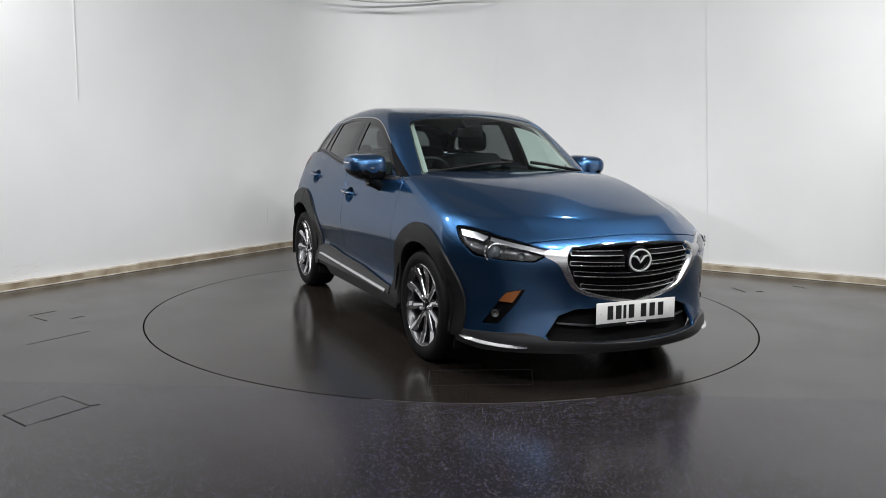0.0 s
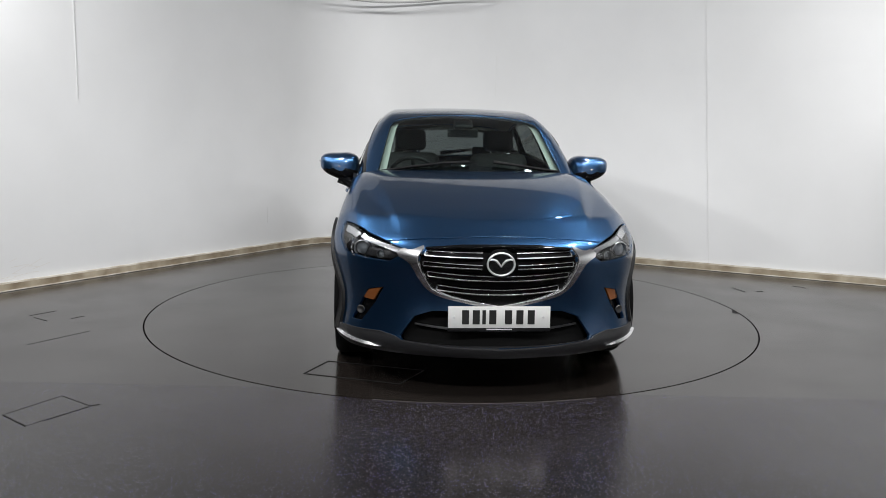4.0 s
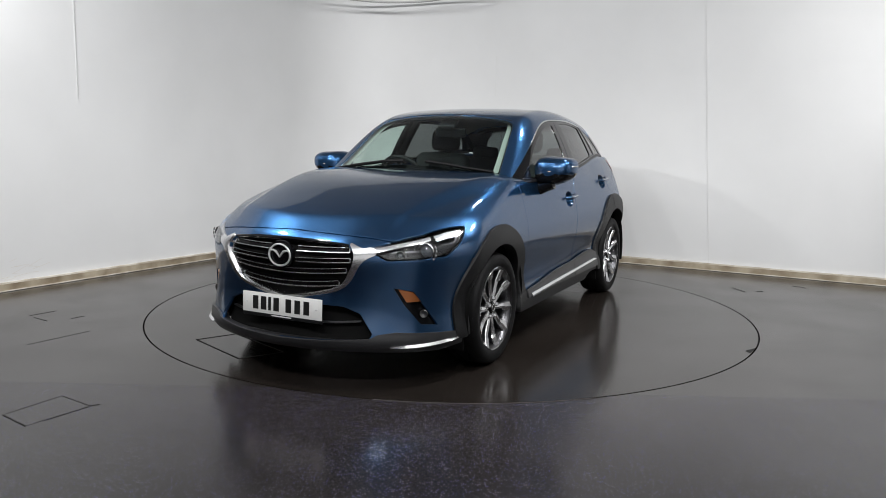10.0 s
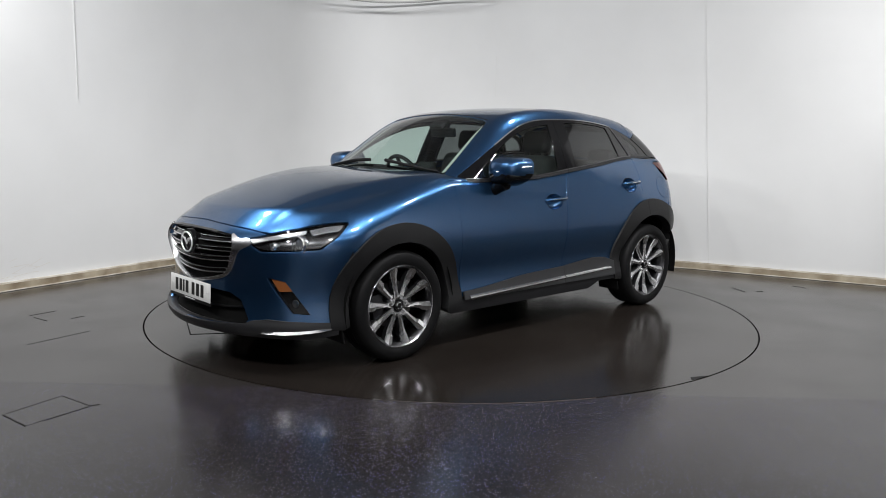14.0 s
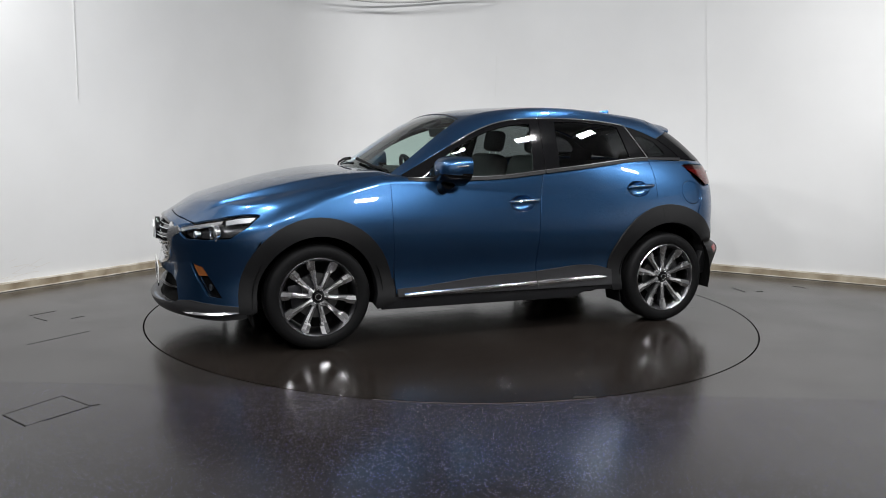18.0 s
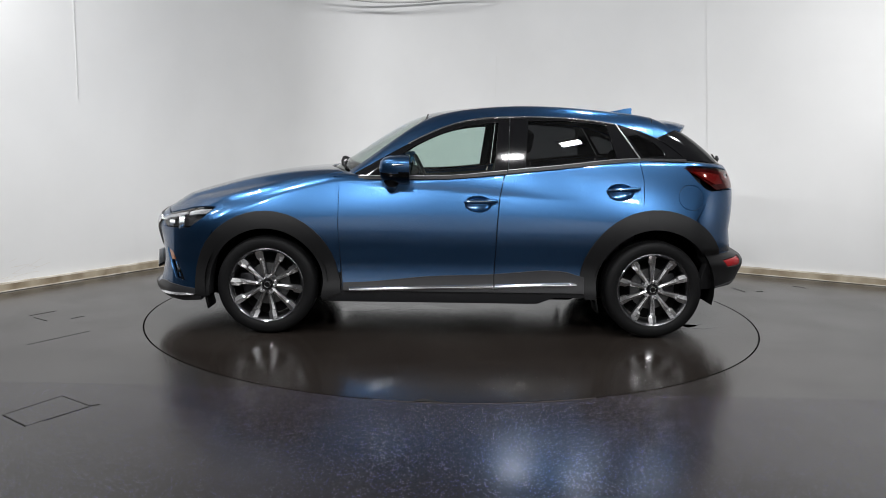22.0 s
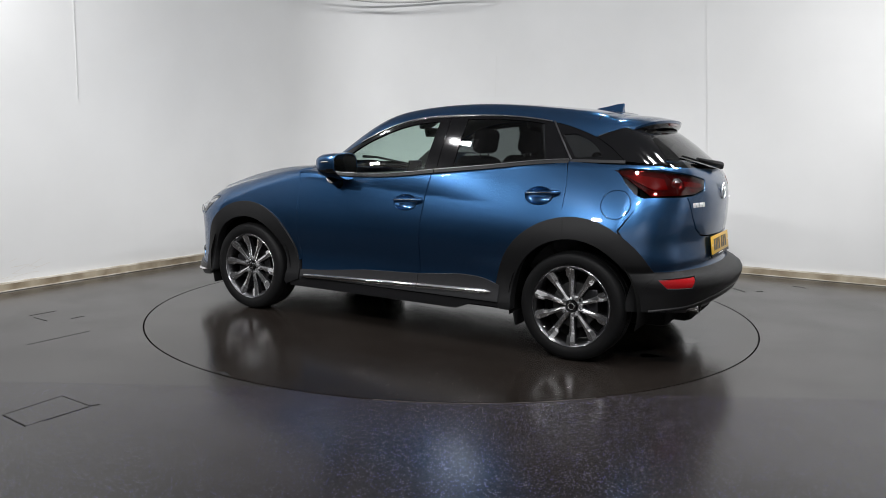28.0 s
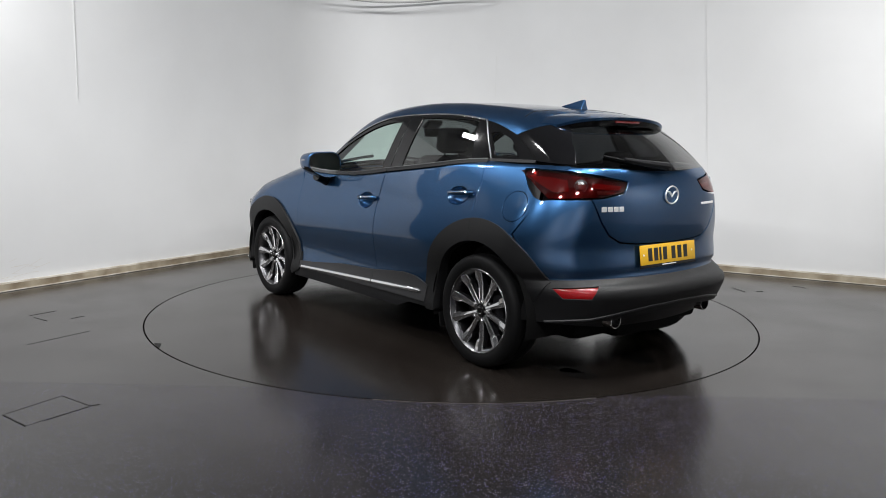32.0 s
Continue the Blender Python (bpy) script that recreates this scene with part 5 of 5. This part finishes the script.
# ---------------------------------------------------------------- wheels
def wheel(x, sg, spin):
    """Alloy wheel of ten blades; its outer face looks along +y times sg."""
    def m(name, profile, mat, label="", n=56, up=None):
        return turned(name, [(r, h * sg) for r, h in profile], mat, up, label, n)
    rim = m("wheel", [(.243, .092), (.247, .098), (.240, .101), (.232, .094), (.222, .075), (.215, .04), (.212, -.06), (.225, -.10), (.243, -.105), (.238, -.09)], BARREL, "dark machined alloy wheel", up=car)
    rim.matrix_basis = Matrix.Translation(PLACE + Vector((x, .7525 * sg, .327))) @ pose(0, 0, 0, 0, spin * sg, 0)
    R = .328
    m("rim_edge", [(.236, .0955), (.238, .0985), (.242, .1025), (.2450, .0995), (.2440, .0955)], RIMLIP, "bright rim edge", up=rim)
    m("tyre", [(.236, .088), (.250, .102), (.275, .109), (.300, .108), (.316, .099), (.3245, .082), (R, .06), (R, .036), (R - .006, .034), (R - .006, .028), (R, .026), (R, -.026), (R - .006, -.028), (R - .006, -.034), (R, -.036), (R, -.06), (.3245, -.082), (.316, -.099), (.300, -.108), (.25, -.102), (.236, -.088)], RUBBER, "black low-profile tyre", n=72, up=rim)
    # tread blocks across the shoulder
    bm = bmesh.new()
    for i in range(60):
        a = 2 * math.pi * i / 60
        for h in (.076, -.076):
            box(bm, (.010, .030, .007), Matrix.Rotation(-a, 4, "Y") @ pose(0, h * sg, R - .0075, 0 if h * sg == 0 else -14 * np.sign(h * sg), 0, 0))
    tagged(part("tread", bm, RUBBER, rim, flat=True), kind="stuff")
    for i in range(10):
        a = i * math.pi / 5
        turn = 1 if i % 2 else -1
        bm = bmesh.new()
        rows = []
        # narrow at the hub, stepping out to a broad foot on one flank near the rim
        for r, w1, w2, y in ((.040, .0140, .0140, .066), (.075, .0140, .0145, .070), (.12, .0160, .0165, .071), (.158, .0190, .0190, .073), (.170, .0205, .0200, .075), (.184, .0315, .0215, .079), (.214, .0325, .0235, .086), (.238, .0315, .0250, .0935)):
            e = .0028
            rows.append([bm.verts.new((sx * turn, yy * sg, r)) for sx, yy in ((-w1, y - .007), (-w1 + e, y), ((w2 - w1) / 2, y + .0055), (w2 - e, y), (w2, y - .007), (w2 * .8, y - .045), (-w1 * .8, y - .045))])
        for r0, r1 in zip(rows[:-1], rows[1:]):
            for k in range(7):
                f = bm.faces.new((r0[k], r0[(k + 1) % 7], r1[(k + 1) % 7], r1[k]))
                f.material_index = int(k in (0, 3)) or 2 * int(k > 3)
        bm.faces.new(rows[0]), bm.faces.new(rows[-1][::-1])
        p = part("spoke", bm, GUNMETAL, rim, "dark metallic spoke with bright machined edges", flat=True)
        p.data.materials.append(RIMEDGE)
        p.data.materials.append(DARKRIM)
        p.matrix_basis = Matrix.Rotation(a, 4, "Y")
        # bright lip of the rim between two spokes
        bm = bmesh.new()
        rows = []
        for b in np.linspace(.118, .51, 7):
            rows.append([bm.verts.new((rr * math.sin(b), yy * sg, rr * math.cos(b))) for rr, yy in ((.235, .088), (.2215, .074), (.2205, .060), (.2235, .060), (.2235, .072), (.238, .086))])
        for r0, r1 in zip(rows[:-1], rows[1:]):
            for k in range(6):
                bm.faces.new((r0[k], r0[(k + 1) % 6], r1[(k + 1) % 6], r1[k]))
        bm.faces.new(rows[0]), bm.faces.new(rows[-1][::-1])
        part("rim_lip", bm, RIMLIP, rim, "polished lip between two spokes").matrix_basis = Matrix.Rotation(a, 4, "Y")
    m("hub", [(.0005, .06), (.030, .06), (.066, .058), (.074, .05), (.074, .0), (.0005, .0)], DARKRIM, "dark wheel hub", n=40, up=rim)
    m("hub_cap", [(.0005, .080), (.025, .079), (.031, .074), (.033, .06), (.0005, .06)], PIANO, "dark centre cap", n=32, up=rim)
    m("cap_ring", [(.0175, .0803), (.0195, .0815), (.0215, .0803), (.0195, .078)], CHROME, "", n=32, up=rim)
    for i in range(5):
        a = (i + .5) * 2 * math.pi / 5
        t = m("wheel_nut", [(.0005, .088), (.0085, .088), (.0125, .083), (.0135, .055), (.0005, .055)], BULB, "", n=6, up=rim)
        t.location = (.056 * math.cos(a), 0, .056 * math.sin(a))
    m("brake_disc", [(.06, .020), (.140, .020), (.140, -.004), (.06, -.004)], STEEL, "steel brake disc", n=48, up=rim)
    bm = box(bmesh.new(), (.09, .06, .15), pose(.125 if x > -1 else -.11, .012 * sg, .03), .015)
    part("brake_caliper", bm, DARKRIM, rim, "grey brake caliper")
    # black disc put in as the shade behind the spokes
    m("shade_disc", [(.0005, -.02), (.21, -.02), (.21, -.05), (.0005, -.05)], SHADOW, "", n=32, up=rim)
    # wheel well
    vs, fs = [], []
    for i in range(25):
        b = math.pi * i / 24 * 1.16 - .25
        for r, h in ((.405, .105), (.405, -.40)):
            vs.append((r * math.cos(b), h * sg, r * math.sin(b)))
    for i in range(24):
        fs.append((2 * i, 2 * i + 1, 2 * i + 3, 2 * i + 2))
    k = len(vs)
    vs.append((0, -.40 * sg, 0))
    for i in range(24):
        fs.append((2 * i + 1, 2 * i + 3, k))
    link_mesh("wheel_well", vs, fs, SHADOW, car, "black wheel-arch liner", location=PLACE + Vector((x, .7525 * sg, .335)))


wheel(0, 1, 12), wheel(0, -1, 31), wheel(-WHEELBASE, 1, 3), wheel(-WHEELBASE, -1, 22)

# mud deflectors, underbody and inner shells
for sg in (1, -1):
    for x in (.40, -2.20):
        bm = box(bmesh.new(), (.012, .18, .09), pose(x, .74 * sg, .205, 0, 12, 0), .004)
        part("mud_deflector", bm, RUBBER, car, "black rubber deflector before the wheel", location=PLACE)
bm = bmesh.new()
box(bm, (3.55, 1.16, .16), pose(-1.30, 0, .29), .04)
box(bm, (1.55, 1.50, .14), pose(-1.285, 0, .30), .03)
box(bm, (.42, .62, .14), pose(-2.95, 0, .27), .05)
part("underbody", bm, SHADOW, car, "dark underbody", location=PLACE)
bm = bmesh.new()
tube(bm, [(-2.0, .1, .23), (-2.5, .25, .24), (-2.85, .30, .26), (-3.1, .42, .31)], .03, 10)
tube(bm, [(0, -.7, .30), (0, .7, .30)], .035, 10)
tube(bm, [(-2.57, -.7, .28), (-2.57, .7, .28)], .045, 10)
part("axles_and_exhaust", bm, DARKRIM, car, "dull metal axles and exhaust pipe", location=PLACE)
shell_side = [(.45, .80), (.2, .90), (-.3, .97), (-.55, 1.0), (-1.4, 1.05), (-2.4, 1.14), (-2.9, 1.12), (-2.95, .80)] + arch(-2.57, .43, 0, 130, 20, 14, .36) + [(-2.10, .30), (-.45, .30)] + arch(0, .43, 0, 165, 30, 14, .345)
panel("inner_shell", shell_side, SIDE, lower_body, TRIM, "dark inner door trim", lift=-.05, depth=0, step=.05)
panel("front_inner_shell", mirrored([(0, .78), (.5, .77), (.95, .77), (.95, .27), (.5, .25), (0, .24)])[:-1], FRONT, lower_body, SHADOW, both=False, lift=-.085, depth=0, step=.06)
panel("rear_inner_shell", mirrored([(0, 1.12), (.6, 1.12), (1.05, 1.10), (1.05, .30), (.5, .28), (0, .28)])[:-1], REAR, lower_body, SHADOW, both=False, lift=-.06, depth=0, step=.06)


# ---------------------------------------------------------------- cabin
def cushion(name, size, m, mat, label="", bevel=.05, parent=None):
    bm = box(bmesh.new(), size, m, bevel, 4)
    return part(name, bm, mat, parent or car, label, location=None if parent else PLACE)


bm = bmesh.new()
prof = [(-.42, .70), (-.46, 1.00), (-.60, 1.035), (-.82, 1.045), (-.95, 1.00), (-.98, .93), (-.90, .78), (-.86, .60), (-.5, .55)]
a = [bm.verts.new((x, -.70, z)) for x, z in prof]
b = [bm.verts.new((x, .70, z)) for x, z in prof]
bm.faces.new(a), bm.faces.new(b[::-1])
for i in range(len(prof)):
    j = (i + 1) % len(prof)
    bm.faces.new((a[i], b[i], b[j], a[j]))
part("dashboard", bm, TRIM, car, "dark moulded dashboard", location=PLACE, sharp=50)
cushion("instrument_hood", (.16, .34, .07), pose(-.90, -.37, 1.055), TRIM, "dark instrument hood", .025)
cushion("centre_screen", (.012, .19, .105), pose(-.93, 0, 1.085, 0, -10, 0), PIANO, "small dark centre screen", .004)
for sg in (1, -1):
    cushion("front_seat_base", (.50, .48, .20), pose(-1.30, .36 * sg, .55, 0, -6, 0), FABRIC, "dark cloth front seat cushion", .06)
    cushion("front_seat_back", (.17, .47, .64), pose(-1.62, .36 * sg, .88, 0, -15, 0), FABRIC, "dark cloth front seat backrest", .07)
    h = cushion("headrest", (.10, .25, .17), pose(-1.735, .36 * sg, 1.295, 0, -10, 0), FABRIC, "dark headrest", .045)
    bm = bmesh.new()
    for dy in (-.06, .06):
        tube(bm, [(-1.715, .36 * sg + dy, 1.15), (-1.73, .36 * sg + dy, 1.25)], .006, 8)
    part("headrest_post", bm, CHROME, h)
    cushion("rear_headrest", (.09, .24, .12), pose(-2.56, .36 * sg, 1.18, 0, -12, 0), FABRIC, "dark rear headrest", .035)
cushion("rear_seat_base", (.50, 1.26, .18), pose(-2.15, 0, .58), FABRIC, "dark cloth rear bench", .06)
cushion("rear_seat_back", (.15, 1.28, .60), pose(-2.48, 0, .86, 0, -18, 0), FABRIC, "dark cloth rear backrest", .06)
cushion("centre_console", (.75, .20, .30), pose(-1.15, 0, .58), TRIM, "dark centre console", .03)
cushion("parcel_shelf", (.55, 1.15, .03), pose(-2.82, 0, 1.06), TRIM, "dark parcel shelf", .01)
# steering wheel, with the column
m = Matrix.Translation((-1.03, -.37, 1.005)) @ pose(0, 0, 0, 0, -64, 0)
bm = bmesh.new()
tube(bm, [m @ Vector((.182 * math.cos(a), .182 * math.sin(a), 0)) for a in np.linspace(0, 2 * math.pi, 40, endpoint=False)], .0155, 10, True)
sw = part("steering_wheel", bm, PLASTIC, car, "black steering wheel", location=PLACE)
bm = bmesh.new()
box(bm, (.10, .12, .05), m @ pose(0, 0, -.01), .02)
for a in (0, 180, 90):
    q = Matrix.Rotation(radians(a + 90), 4, "Z")
    box(bm, (.030, .13, .02), m @ q @ pose(0, .115, 0), .006)
part("wheel_boss", bm, PLASTIC, sw)
bm = bmesh.new()
tube(bm, [m @ Vector((-.055 * math.cos(a) - .03, .10 * math.sin(a), .018)) for a in np.linspace(-.9, .9, 10)], .0035, 6)
part("bright_inlay", bm, SATIN, sw)
cushion("rear_view_mirror", (.03, .23, .068), pose(-1.09, .0, 1.352, 0, 12, 6), PLASTIC, "black interior mirror", .012)
cushion("sensor_housing", (.10, .14, .035), pose(-1.05, 0, 1.412, 0, 30, 0), PLASTIC, "black sensor housing behind the windscreen", .015)


def motions():
    for thing in (turntable, car):
        walk(thing, [(t, pose(0, 0, 0, 0, 0, -63.99 - 5.195 * t)) for t in range(0, 33)])


motions()
